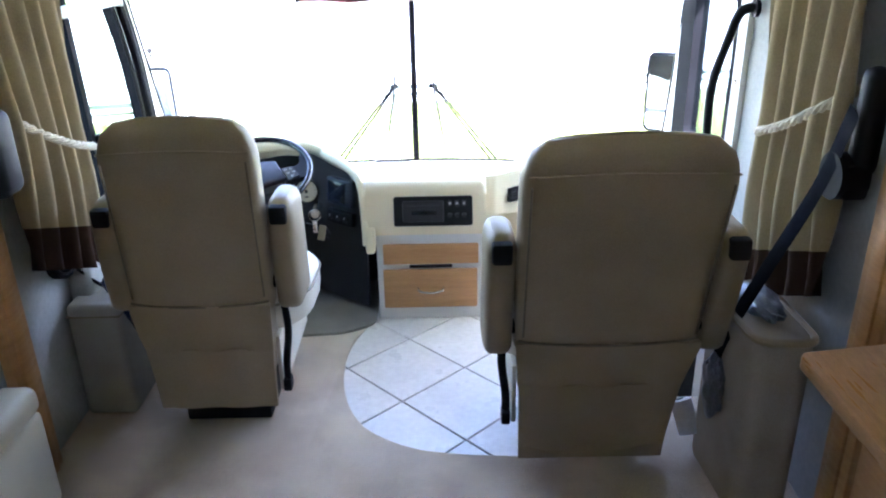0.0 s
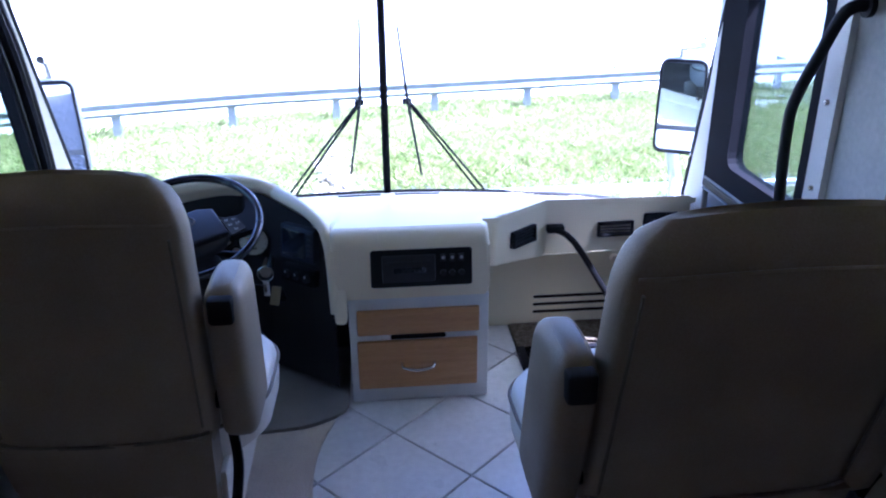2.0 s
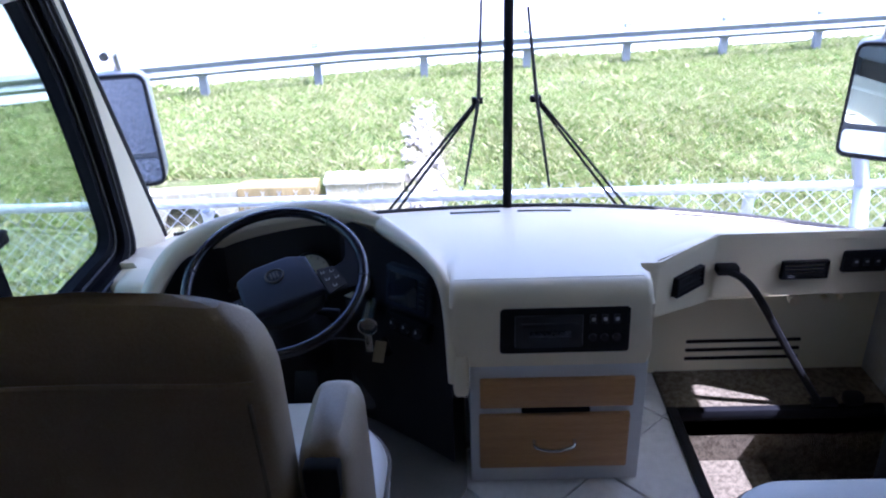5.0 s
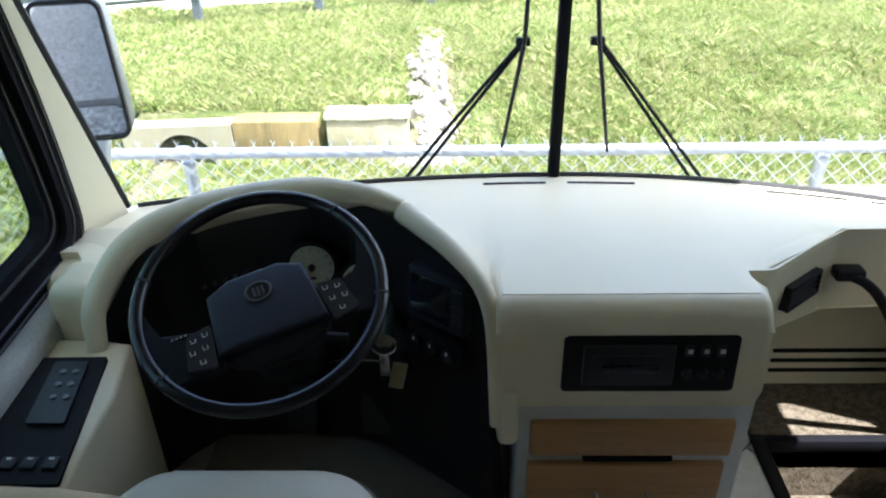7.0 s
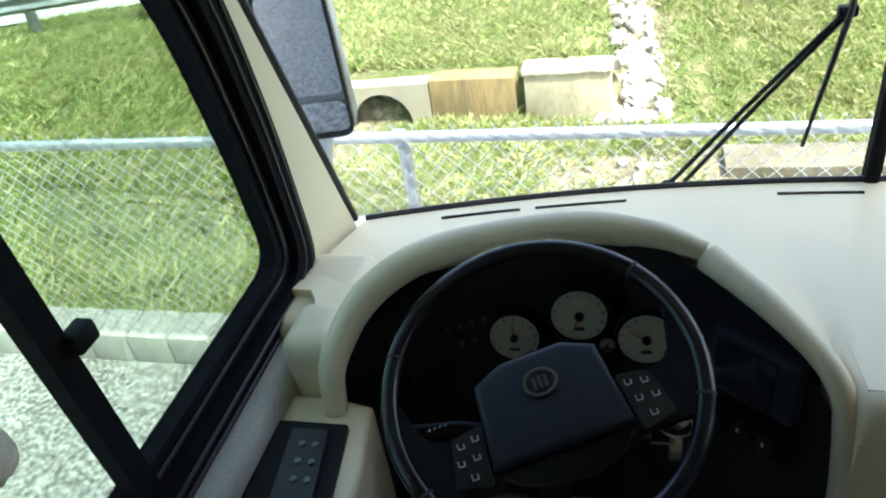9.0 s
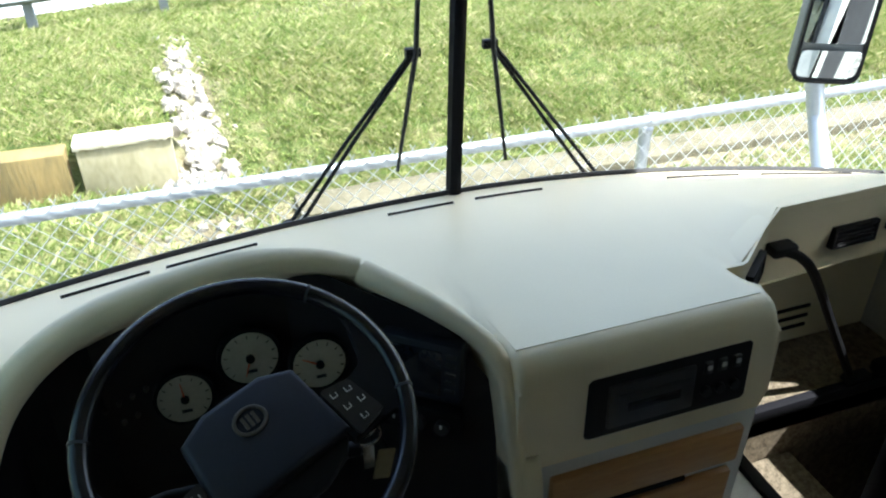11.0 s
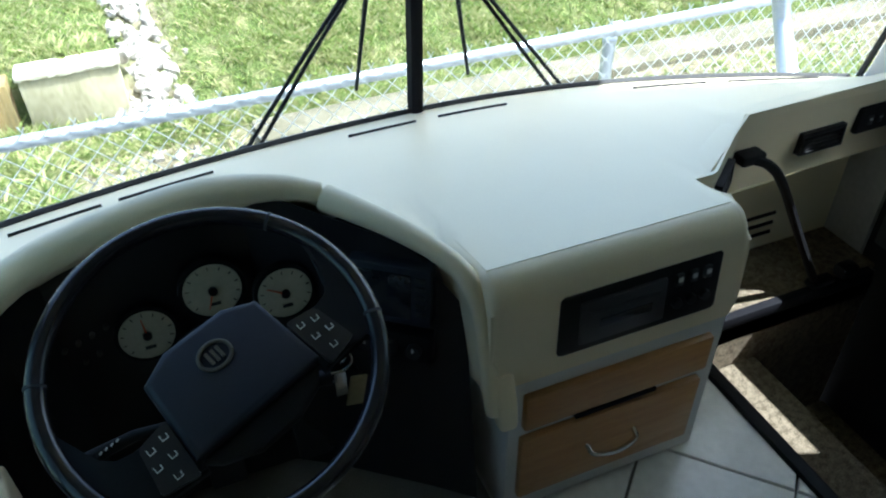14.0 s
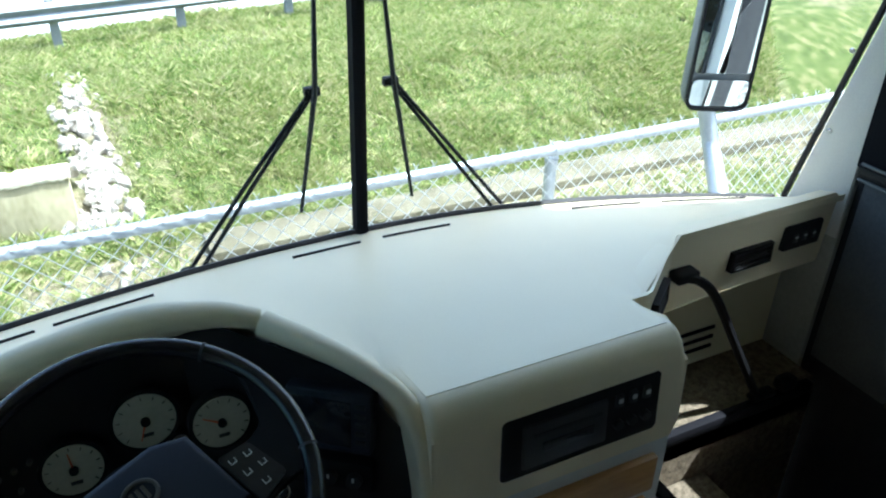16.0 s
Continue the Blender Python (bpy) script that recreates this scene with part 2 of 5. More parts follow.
def tube(points, r, n=8, closed=False, flat=1.0):
    """A round bar along a line of points; r may be a list."""
    bm = bmesh.new()
    pts = [Vector(p) for p in points]
    k = len(pts)
    rs = r if isinstance(r, (list, tuple)) else [r] * k
    rows, side = [], None
    for i, p in enumerate(pts):
        d = (pts[(i + 1) % k] - pts[i - 1]) if closed else (pts[min(i + 1, k - 1)] - pts[max(i - 1, 0)])
        d.normalize()
        if side is None:
            side = d.orthogonal().normalized()
        side = (side - d * side.dot(d)).normalized()
        up = d.cross(side)
        rows.append([bm.verts.new(p + (side * math.cos(2 * math.pi * j / n) + up * flat * math.sin(2 * math.pi * j / n)) * rs[i]) for j in range(n)])
    for i in range(k if closed else k - 1):
        a, b = rows[i], rows[(i + 1) % k]
        for j in range(n):
            bm.faces.new((a[j], a[(j + 1) % n], b[(j + 1) % n], b[j]))
    if not closed:
        bm.faces.new(rows[0][::-1])
        bm.faces.new(rows[-1])
    return solid(bm)


def curve_pts(ctrl, n=8):
    """Points of a smooth line through the control points."""
    c = [Vector(p) for p in ctrl]
    c = [2 * c[0] - c[1]] + c + [2 * c[-1] - c[-2]]
    out = []
    for i in range(1, len(c) - 2):
        for k in range(n):
            t = k / n
            a, b, d, e = c[i - 1], c[i], c[i + 1], c[i + 2]
            out.append(0.5 * (2 * b + (d - a) * t + (2 * a - 5 * b + 4 * d - e) * t * t + (3 * b - a - 3 * d + e) * t ** 3))
    return out + [c[-2]]


def loft(rings, cap=True, closed=True):
    bm = bmesh.new()
    rows = [[bm.verts.new(p) for p in r] for r in rings]
    n = len(rows[0])
    for a, b in zip(rows, rows[1:]):
        for j in range(n if closed else n - 1):
            bm.faces.new((a[j], a[(j + 1) % n], b[(j + 1) % n], b[j]))
    if cap:
        bm.faces.new(rows[0][::-1])
        bm.faces.new(rows[-1])
    return solid(bm)


def disc(centre, normal, r, h, n=32, r2=None):
    bm = bmesh.new()
    bmesh.ops.create_cone(bm, cap_ends=True, segments=n, radius1=r, radius2=r if r2 is None else r2, depth=h)
    q = Vector((0, 0, 1)).rotation_difference(Vector(normal)).to_matrix().to_4x4()
    return moved(bm, Matrix.Translation(centre) @ q)


# ---- coach shell ----
XL, XR, YB, ZC, GZ = -1.18, 1.18, -8.5, 2.0, -1.12      # inner walls, rear wall, ceiling, ground outside


def ws(x, z, out=0.0):
    """The windshield's curved, leaning sheet."""
    k = (x / 1.17) ** 2
    drop, lean = (0.175, 0.33) if x < 0 else (0.31, 0.18)
    return Vector((x, 0.865 - drop * k - (0.06 + lean * k) * (z - 0.48) + out, z))


def wall_with_holes(x0, x1, outline, holes):
    """A side wall pushed along x, pierced by outlines in (y, z)."""
    bm = bmesh.new()
    for x in (x0, x1):
        edges = []
        for loop in [outline] + holes:
            vs = [bm.verts.new((x, u, v)) for u, v in loop]
            edges += [bm.edges.new((vs[i], vs[(i + 1) % len(vs)])) for i in range(len(vs))]
        bmesh.ops.triangle_fill(bm, use_beauty=True, use_dissolve=False, edges=edges)
    bm.verts.ensure_lookup_table()
    half = len(bm.verts) // 2
    k = 0
    for loop in [outline] + holes:
        n = len(loop)
        for i in range(n):
            a, b = k + i, k + (i + 1) % n
            bm.faces.new((bm.verts[a], bm.verts[b], bm.verts[half + b], bm.verts[half + a]))
        k += n
    return solid(bm)


LWIN = rounded([(0.405, 0.545), (0.385, 0.86), (0.335, 1.14), (0.222, 1.42), (0.11, 1.70), (-0.72, 1.70), (-0.72, 0.545)], 0.11)
BWIN_L = rounded([(-3.4, 0.95), (-3.4, 1.35), (-4.0, 1.35), (-4.0, 0.95)], 0.08)
BWIN_R = rounded([(-5.4, 0.95), (-5.4, 1.38), (-5.95, 1.38), (-5.95, 0.95)], 0.08)
DOOR = [(0.36, -0.62), (0.36, 1.72), (-0.305, 1.72), (-0.305, -0.62)]
SIDE = [(0.62, -0.75), (0.62, 0.42), (0.40, 0.60), (0.24, 1.45), (0.24, ZC), (YB, ZC), (YB, -0.75)]
SIDE_R = [(0.62, -0.75), (0.62, 0.42), (0.40, 0.60), (0.40, ZC), (YB, ZC), (YB, -0.75)]
structure("wall_left", wall_with_holes(XL - 0.05, XL, SIDE, [LWIN, BWIN_L]), M_WALL, "grey vinyl side wall pierced by the driver window", "wall")
structure("wall_right", wall_with_holes(XR, XR + 0.05, SIDE_R, [DOOR, BWIN_R]), M_WALL, "grey vinyl side wall with the entry door opening", "wall")
structure("wall_rear", box(XL, XR, YB - 0.05, YB, -0.75, ZC), M_BACKWALL, "plain oak-faced rear wall closing the coach", "wall")
structure("ceiling", box(XL - 0.05, XR + 0.05, YB - 0.05, 0.84, ZC, ZC + 0.05), M_CEIL, "pale vinyl coach ceiling", "ceiling")

# front cap above the windshield
rows = []
for i in range(25):
    x = XL + (XR - XL) * i / 24
    a, b = ws(x, 1.80), ws(x, ZC)
    rows.append([a, b, b + Vector((0, 0.05, 0)), a + Vector((0, 0.05, 0))])
structure("wall_front_upper", loft(rows), M_CEIL, "pale panel above the windshield", "wall")
# outer nose under the windshield
rows = []
for i in range(25):
    x = (XL - 0.05) + (XR - XL + 0.1) * i / 24
    a = ws(x, 0.44)
    rows.append([a, a + Vector((0, 0.07, 0)), Vector((x, a.y + 0.12, -0.2)), Vector((x, a.y + 0.06, -0.8)), Vector((x, a.y, -0.8))])
structure("coach_nose", loft(rows), M_BODY, "white painted coach nose below the windshield", "vehicle body", True)

# windshield: two panes, centre post, gasket
windshield = thing("window_1", "large curved two-piece windshield with a black centre post", "window", (0, 0.86, 0.48), kind="structure")
for s in (-1, 1):
    rows = []
    for i in range(15):
        x = s * (0.012 + (1.176 - 0.012) * i / 14)
        col = [ws(x, 0.485 + (1.815 - 0.485) * j / 8) for j in range(9)]
        rows.append(col + [p + Vector((0, 0.005, 0)) for p in reversed(col)])
    pane = part("pane", loft(rows), M_GLASS, windshield, "clear glass pane")
    pane.visible_shadow = False
post_rows = []
for j in range(13):
    c = ws(0, 0.462 + 1.35 * j / 12)
    w = 0.015
    post_rows.append([c + Vector(v) for v in ((-w, -0.014, 0), (-0.006, -0.02, 0), (0.006, -0.02, 0), (w, -0.014, 0), (w, 0.022, 0), (-w, 0.022, 0))])
part("centre_post", loft(post_rows), M_FRAME, windshield, "black rubber-edged centre post")
part("gasket", tube([ws(-1.15 + 2.3 * i / 40, 0.478, 0.0) for i in range(41)], 0.009, 6), M_RUBBER, windshield)
for s in (-1, 1):
    part("side_gasket", tube([ws(s * 1.176, 0.48 + 1.33 * i / 10, 0.004) for i in range(11)], 0.009, 6), M_RUBBER, windshield)

# etched maker's mark low on the driver's pane
mark = []
for i in range(32):
    g = 2 * math.pi * i / 32
    mark.append(ws(-0.463 + 0.026 * math.cos(g), 0.580 + 0.021 * math.sin(g), -0.002))
part("etched_ring", tube(mark, 0.0008, 5, True), M_MARK, windshield, "pale etched ring")
for dx in (-0.010, -0.002, 0.008):
    part("etched_bar", tube([ws(-0.463 + dx, 0.573, -0.002), ws(-0.459 + dx, 0.588, -0.002)], 0.0007, 5), M_MARK, windshield)

# front pillars
for s, m, lab in ((-1, M_CREAM, "cream moulded windshield pillar cover"), (1, M_WHITE, "white windshield pillar cover with screw heads")):
    rows = []
    for j in range(15):
        z = 0.44 + 1.56 * j / 14
        g = ws(s * 1.176, z)
        back = (0.40 - 0.09 * max(0, z - 0.6) - 0.25 * max(0, z - 1.1)) if s < 0 else 0.362
        y1 = max(g.y - 0.006, back + 0.05)
        xi = 1.10 - 0.02 * j / 14
        rows.append([Vector((s * xx, yy, z)) for xx, yy in ((1.184, y1), (1.171, y1 - 0.010), (1.168, back + 0.03), (1.174, back), (1.23, back), (1.23, y1 + 0.03))])
    pil = thing("pillar", lab, "pillar", (s * 1.16, 0.55, 0.45), kind="structure")
    part("cover", loft(rows), m, pil)
    if s > 0:
        for z in (0.53, 0.72, 0.93, 1.15, 1.34):
            part("screw", disc((1.148, 0.45, z), (-1, -0.35, 0), 0.008, 0.006, 10, 0.005), M_CHROME, pil, "dull metal screw head")

# floor: slab, carpet, grout bed
structure("floor", join(box(XL, 0.478, YB, 0.80, -0.10, -0.012), box(0.478, XR, YB, -0.66, -0.10, -0.012), box(0.478, XR, 0.29, 0.80, -0.10, -0.012)), M_GROUT, "coach floor bed with grey grout joints", "floor")
edge = curve_pts([(-0.17, 0.06, 0), (-0.205, -0.06, 0), (-0.262, -0.25, 0), (-0.272, -0.45, 0), (-0.235, -0.66, 0), (-0.15, -0.82, 0), (0.0, -0.925, 0), (0.16, -0.965, 0), (0.32, -0.98, 0), (0.478, -0.98, 0)], 5)
outline = [(XL, 0.60), (-0.17, 0.60)] + [(p.x, p.y) for p in edge] + [(0.478, -0.66), (XR, -0.66), (XR, YB), (XL, YB)]
structure("carpet", prism(outline, "z", -0.011, 0.006, 0.004, 2), M_CARPET, "worn beige cut-pile carpet with a curved edge", "carpet", True)

# step well by the door
well = thing("stairwell", "carpeted entry step well with a black metal edge trim", "stairs", (0.8, 0, -0.5), kind="structure")
part("side_panel", box(0.462, 0.478, -0.66, 0.29, -0.62, -0.012), M_STEPCARPET, well)
part("front_panel", box(0.478, XR, 0.29, 0.306, -0.62, -0.012), M_STEPCARPET, well)
part("rear_panel", box(0.478, XR, -0.676, -0.66, -0.62, -0.012), M_STEPCARPET, well)
part("upper_tread", box(0.478, 0.80, -0.66, 0.29, -0.24, -0.20, 0.01), M_STEPCARPET, well)
part("riser", box(0.78, 0.796, -0.66, 0.29, -0.60, -0.24), M_STEPCARPET, well)
part("lower_tread", box(0.80, XR + 0.04, -0.66, 0.29, -0.62, -0.58), M_STEPCARPET, well)
part("edge_trim", box(0.470, 0.502, -0.66, 0.30, -0.03, 0.014, 0.004), M_BLACK, well, "black metal nosing")
part("front_trim", box(0.502, 1.15, 0.276, 0.302, -0.03, 0.010, 0.004), M_FRAME, well, "black metal nosing")
part("ledge", box(0.478, XR, 0.302, 0.52, -0.012, 0.005), M_STEPCARPET, well)

# ---- entry door ----
door = thing("door_1", "closed entry door with black frame and tinted window", "door", (1.2, 0, -0.6), kind="structure")
fr_o = [(0.360, 0.655), (0.360, 1.72), (-0.305, 1.72), (-0.305, 0.655)]
gl = rounded([(0.195, 0.75), (0.195, 1.36), (-0.250, 1.36), (-0.250, 0.75)], 0.05, 4)
part("leaf", prism([(0.360, -0.62), (0.360, 0.66), (-0.305, 0.66), (-0.305, -0.62)], "x", 1.195, 1.228), mat("dark_door_skin", (0.030, 0.030, 0.033), (0.020, 0.020, 0.023), 0.7, spec=0.2), door, "grey lower door skin")
part("window_frame", wall_with_holes(1.168, 1.225, fr_o, [gl]), M_FRAME, door, "thick black window frame", False)
pane = part("window_pane", prism(gl, "x", 1.200, 1.205), M_TINT, door, "tinted glass")
pane.visible_shadow = False
part("waist_rail", box(1.160, 1.20, -0.295, 0.35, 0.632, 0.662, 0.006), M_BLACK, door, "black waist rail")
for z in (0.626, 0.668):
    part("waist_bead", tube([(1.164, -0.29, z), (1.164, 0.345, z)], 0.0045, 6), M_CASE, door, "thin grey waist bead")
part("inner_panel", box(1.180, 1.198, 0.09, 0.335, 0.06, 0.625, 0.008), mat("door_panel_grey", (0.11, 0.115, 0.12), (0.08, 0.083, 0.088), 0.6, spec=0.2), door, "grey inner panel")
part("panel_strip", box(1.176, 1.199, 0.066, 0.086, 0.06, 0.63, 0.004), M_CHROME, door, "bright metal strip")
part("latch_plate", box(1.176, 1.199, -0.20, 0.05, 0.36, 0.60, 0.012), M_WHITE, door, "white latch plate")
part("latch_lever", tube(curve_pts([(1.168, 0.00, 0.56), (1.150, -0.02, 0.54), (1.150, -0.10, 0.50), (1.168, -0.13, 0.47)], 5), 0.009, 8), M_BLACK, door, "black latch lever")
part("latch_slot", box(1.170, 1.178, 0.005, 0.028, 0.42, 0.56, 0.003), M_BLACK, door)
part("lower_map_bin", box(1.150, 1.198, -0.27, 0.06, -0.02, 0.30, 0.015), M_BLACK, door, "dark lower bin")

jamb = thing("door_jamb", "white door jamb strip with domed bolts", "trim", (1.17, -0.41, 0), kind="structure")
part("strip", prism(rounded([(-0.307, -0.6), (-0.307, 1.75), (-0.383, 1.75), (-0.383, -0.6)], 0.008, 3), "x", 1.160, 1.181), M_WHITE, jamb)
for z in (0.62, 0.85, 1.09, 1.33):
    part("bolt", disc((1.157, -0.345, z), (-1, 0, 0), 0.010, 0.010, 12, 0.006), M_CHROME, jamb, "domed steel bolt")

grab = thing("grab_handle", "bent black tubular grab handle beside the entry door", "handle", (1.14, -0.36, 0.6))
part("bar", tube(curve_pts([(1.165, -0.44, 1.345), (1.135, -0.435, 1.345), (1.112, -0.415, 1.320), (1.105, -0.360, 1.22), (1.100, -0.295, 1.10), (1.100, -0.275, 1.0), (1.100, -0.30, 0.75), (1.100, -0.315, 0.60), (1.125, -0.33, 0.54), (1.165, -0.34, 0.52)], 6), 0.016, 10), M_BLACK, grab)
part("upper_mount", disc((1.158, -0.44, 1.345), (1, 0, 0), 0.028, 0.014, 16), M_BLACK, grab)
part("lower_mount", disc((1.158, -0.34, 0.52), (1, 0, 0), 0.028, 0.014, 16), M_BLACK, grab)

# ---- driver's window ----
lw = thing("window_2", "black-framed sliding driver window", "window", (-1.2, -0.3, 0.55), kind="structure")
inner = rounded([(0.31, 0.635), (0.285, 0.86), (0.235, 1.12), (0.137, 1.36), (0.020, 1.62), (-0.65, 1.62), (-0.65, 0.635)], 0.07)
mid = rounded([(0.355, 0.588), (0.332, 0.86), (0.285, 1.13), (0.180, 1.39), (0.065, 1.66), (-0.685, 1.66), (-0.685, 0.588)], 0.09)
outer = rounded([(0.42, 0.528), (0.398, 0.86), (0.348, 1.145), (0.234, 1.43), (0.120, 1.715), (-0.735, 1.715), (-0.735, 0.528)], 0.11)
part("window_frame", ring_frame(outer, inner, "x", -1.205, -1.170), M_FRAME, lw, "deep black rubber window frame")
part("inner_lip", ring_frame(outer, mid, "x", -1.171, -1.150), M_FRAME, lw)
for k in (0.35, 0.75):
    part("frame_ridge", tube([(-1.149, a[0] + (b[0] - a[0]) * k, a[1] + (b[1] - a[1]) * k) for a, b in zip(mid, outer)], 0.0045, 6, True), M_PANEL, lw, "raised rubber ridge")
part("glazing_bead", tube([(-1.166, a[0] + (b[0] - a[0]) * 0.5, a[1] + (b[1] - a[1]) * 0.5) for a, b in zip(inner, mid)], 0.004, 6, True), M_PANEL, lw, "glazing bead")
part("sash_bar", prism(rounded([(-0.195, 0.61), (-0.264, 1.64), (-0.304, 1.64), (-0.235, 0.61)], 0.006, 2), "x", -1.190, -1.160), M_FRAME, lw, "black sash bar")
part("sash_latch", box(-1.166, -1.140, -0.225, -0.185, 0.885, 0.915, 0.004), M_BLACK, lw)
for a, b in ((0.34, -0.22), (-0.23, -0.62)):
    pane = part("pane", prism([(a, 0.60), (a - (0.02 if a > 0 else 0.0), 0.86), (a - (0.07 if a > 0 else 0.03), 1.13), (a - (0.30 if a > 0 else 0.07), 1.65), (b - 0.05, 1.65), (b, 0.60)], "x", -1.199, -1.195), M_GREEN, lw, "green-tinted glass")
    pane.visible_shadow = False
for nm, o, x in (("window_3", BWIN_L, -1.2), ("window_4", BWIN_R, 1.2)):
    w = thing(nm, "tinted side window of the coach", "window", (x, o[0][0], o[0][1]), kind="structure")
    pane = part("pane", prism(o, "x", x - 0.003, x + 0.003), M_GLASS, w)
    pane.visible_shadow = False

# padded panel under the driver's window and light wall covering
structure("side_padding", join(box(XL, XL + 0.085, -0.62, 0.235, 0.0, 0.540, 0.025, 3), box(XL, XL + 0.03, 0.20, 0.40, 0.0, 0.535, 0.01)), M_FABRIC, "padded grey fabric side panel below the driver window", "wall panel", True)


# ---- dashboard ----
def top_z(y):
    return 0.642 - 0.178 * y


dash = thing("dashboard", "cream moulded dashboard with hooded instruments and radio console", "dashboard", (0, 0.4, 0))
# top shell: strips across, from the cabin-side edge to the glass
ARCH = curve_pts([(-1.005, 0.060, 0.50), (-1.005, 0.10, 0.585), (-0.95, 0.185, 0.668), (-0.83, 0.255, 0.714), (-0.62, 0.290, 0.738), (-0.48, 0.285, 0.732), (-0.392, 0.262, 0.714)], 6)
SLOPE = curve_pts([(-0.388, 0.256, 0.706), (-0.300, 0.158, 0.684), (-0.236, 0.078, 0.652), (-0.212, 0.036, 0.610), (-0.203, 0.014, 0.54), (-0.199, -0.004, 0.45), (-0.196, -0.024, 0.375)], 6)
HOOD = ARCH + SLOPE


def hood_at(x):
    """The hood's cabin-side edge above x: y and z."""
    for a, b in zip(HOOD, HOOD[1:]):
        if a.x <= x <= b.x and b.x > a.x:
            t = (x - a.x) / (b.x - a.x)
            return a.lerp(b, t)
    return HOOD[0] if x < HOOD[0].x else HOOD[-1]


xs = [-1.15 + i * 0.02 for i in range(116)]
rows = []
for x in xs:
    if x < -1.0:
        u = min(1.0, max(0.0, (-1.0 - x) / 0.10))
        y0, z0 = 0.13 + 0.15 * u * u, 0.60 - 0.012 * u
    elif x < -0.2:
        h = hood_at(x)
        y0, z0 = h.y, h.z
    elif x < 0.305:
        y0, z0 = 0.046, 0.6338
    elif x < 0.36:
        y0, z0 = 0.165, 0.605
    elif x < 0.577:
        y0, z0 = 0.165 + (x - 0.36) * 0.175 / 0.217, 0.603
    else:
        y0, z0 = 0.34 + (x - 0.577) * 0.026, 0.598 - (x - 0.577) * 0.03
    y1 = ws(x, 0.48).y + 0.004
    z1 = 0.474
    col = []
    for j in range(13):
        t = j / 12
        y = y0 + (y1 - y0) * t
        rest = z1 + (top_z(y0) - z1) * (1 - t)
        lift = (z0 - top_z(y0)) * max(0.0, 1 - t * 2.2) ** 2
        col.append(Vector((x, y, rest + lift)))
    rows.append(col + [p - Vector((0, 0, 0.018)) for p in reversed(col)])
part("top_shell", loft(rows), M_DASH, dash, "sun-bleached cream dash top")
# rounded hood lip
low = Vector((0, 0.006, -0.012))
part("instrument_hood", tube([p + low for p in ARCH], [0.020 + 0.009 * min(1.0, i / 12, (len(ARCH) - 1 - i) / 8 - 0.3) for i in range(len(ARCH))], 14), M_DASH, dash, "rolled cream hood lip")
part("hood_slope", tube([p + low for p in SLOPE], [0.024 - 0.006 * min(1.0, i / 10) for i in range(len(SLOPE))], 14), M_DASH, dash, "straight cream hood edge beside the console")
roof = []
for p in HOOD[4:-3]:
    back = Vector((p.x * 0.97 - 0.018, 0.335 if p.x < -0.45 else 0.335 + (p.x + 0.45) * -0.72, p.z - 0.055))
    if back.y < p.y + 0.03:
        back.y = p.y + 0.03
    roof.append([p + Vector((0, 0, -0.026)), back, back + Vector((0, 0, 0.006)), p + Vector((0, 0, -0.014))])
part("hood_underside", loft(roof), M_DASH, dash)
# cheek between hood and radio, with the drooping lower tip
cheek = [(-0.045, 0.335), (-0.034, 0.39), (-0.014, 0.44), (0.10, 0.46), (0.10, 0.43), (0.05, 0.40), (0.02, 0.355)]
part("left_cheek", prism(cheek, "x", -0.201, -0.158, 0.012, 3), M_DASH, dash)
# radio console: front, side and rounded top edge
prof = [(-0.012, 0.405), (-0.010, 0.44), (-0.003, 0.578), (0.001, 0.597), (0.010, 0.613), (0.024, 0.626), (0.036, 0.6315), (0.050, 0.6328), (0.07, 0.628), (0.20, 0.602), (0.20, 0.405)]
part("console_shell", prism(prof, "x", -0.204, 0.312, 0.020, 5), M_DASH, dash, "cream radio console")
# passenger face with its angled corner
face = [(0.30, 0.168), (0.36, 0.168), (0.577, 0.342), (1.135, 0.356), (1.135, 0.42), (0.55, 0.42), (0.34, 0.25), (0.30, 0.25)]
bm = bmesh.new()
low = {0: 0.415, 1: 0.415, 2: 0.375, 3: 0.372, 4: 0.40, 5: 0.40, 6: 0.44, 7: 0.44}
hi = {0: 0.604, 1: 0.604, 2: 0.602, 3: 0.588, 4: 0.57, 5: 0.57, 6: 0.58, 7: 0.58}
lo_v = [bm.verts.new((x, y + 0.012, low[i])) for i, (x, y) in enumerate(face)]
hi_v = [bm.verts.new((x, y, hi[i])) for i, (x, y) in enumerate(face)]
bm.faces.new(lo_v), bm.faces.new(hi_v)
for i in range(len(face)):
    j = (i + 1) % len(face)
    bm.faces.new((lo_v[i], lo_v[j], hi_v[j], hi_v[i]))
bmesh.ops.bevel(bm, geom=bm.edges[:], offset=0.010, segments=2, profile=0.5, affect="EDGES")
part("passenger_face", bm, M_DASH, dash, "cream passenger-side dash face")
# demister slots along the glass
for a, b in ((-0.95, -0.77), (-0.735, -0.53), (-0.205, -0.03), (0.03, 0.215), (0.555, 0.745), (0.80, 1.02)):
    pts = []
    for i in range(7):
        x = a + (b - a) * i / 6
        y = ws(x, 0.48).y - 0.078
        y0 = 0.295 if x < -0.2 else (0.02 if x < 0.3 else 0.345)
        y1 = ws(x, 0.48).y + 0.004
        t = (y - y0) / (y1 - y0)
        pts.append((x, y, 0.474 + (top_z(y0) - 0.474) * (1 - t) + 0.0015))
    part("demister_slot", tube(pts, 0.0042, 6, flat=0.5), M_BLACK, dash, "dark demister slot")


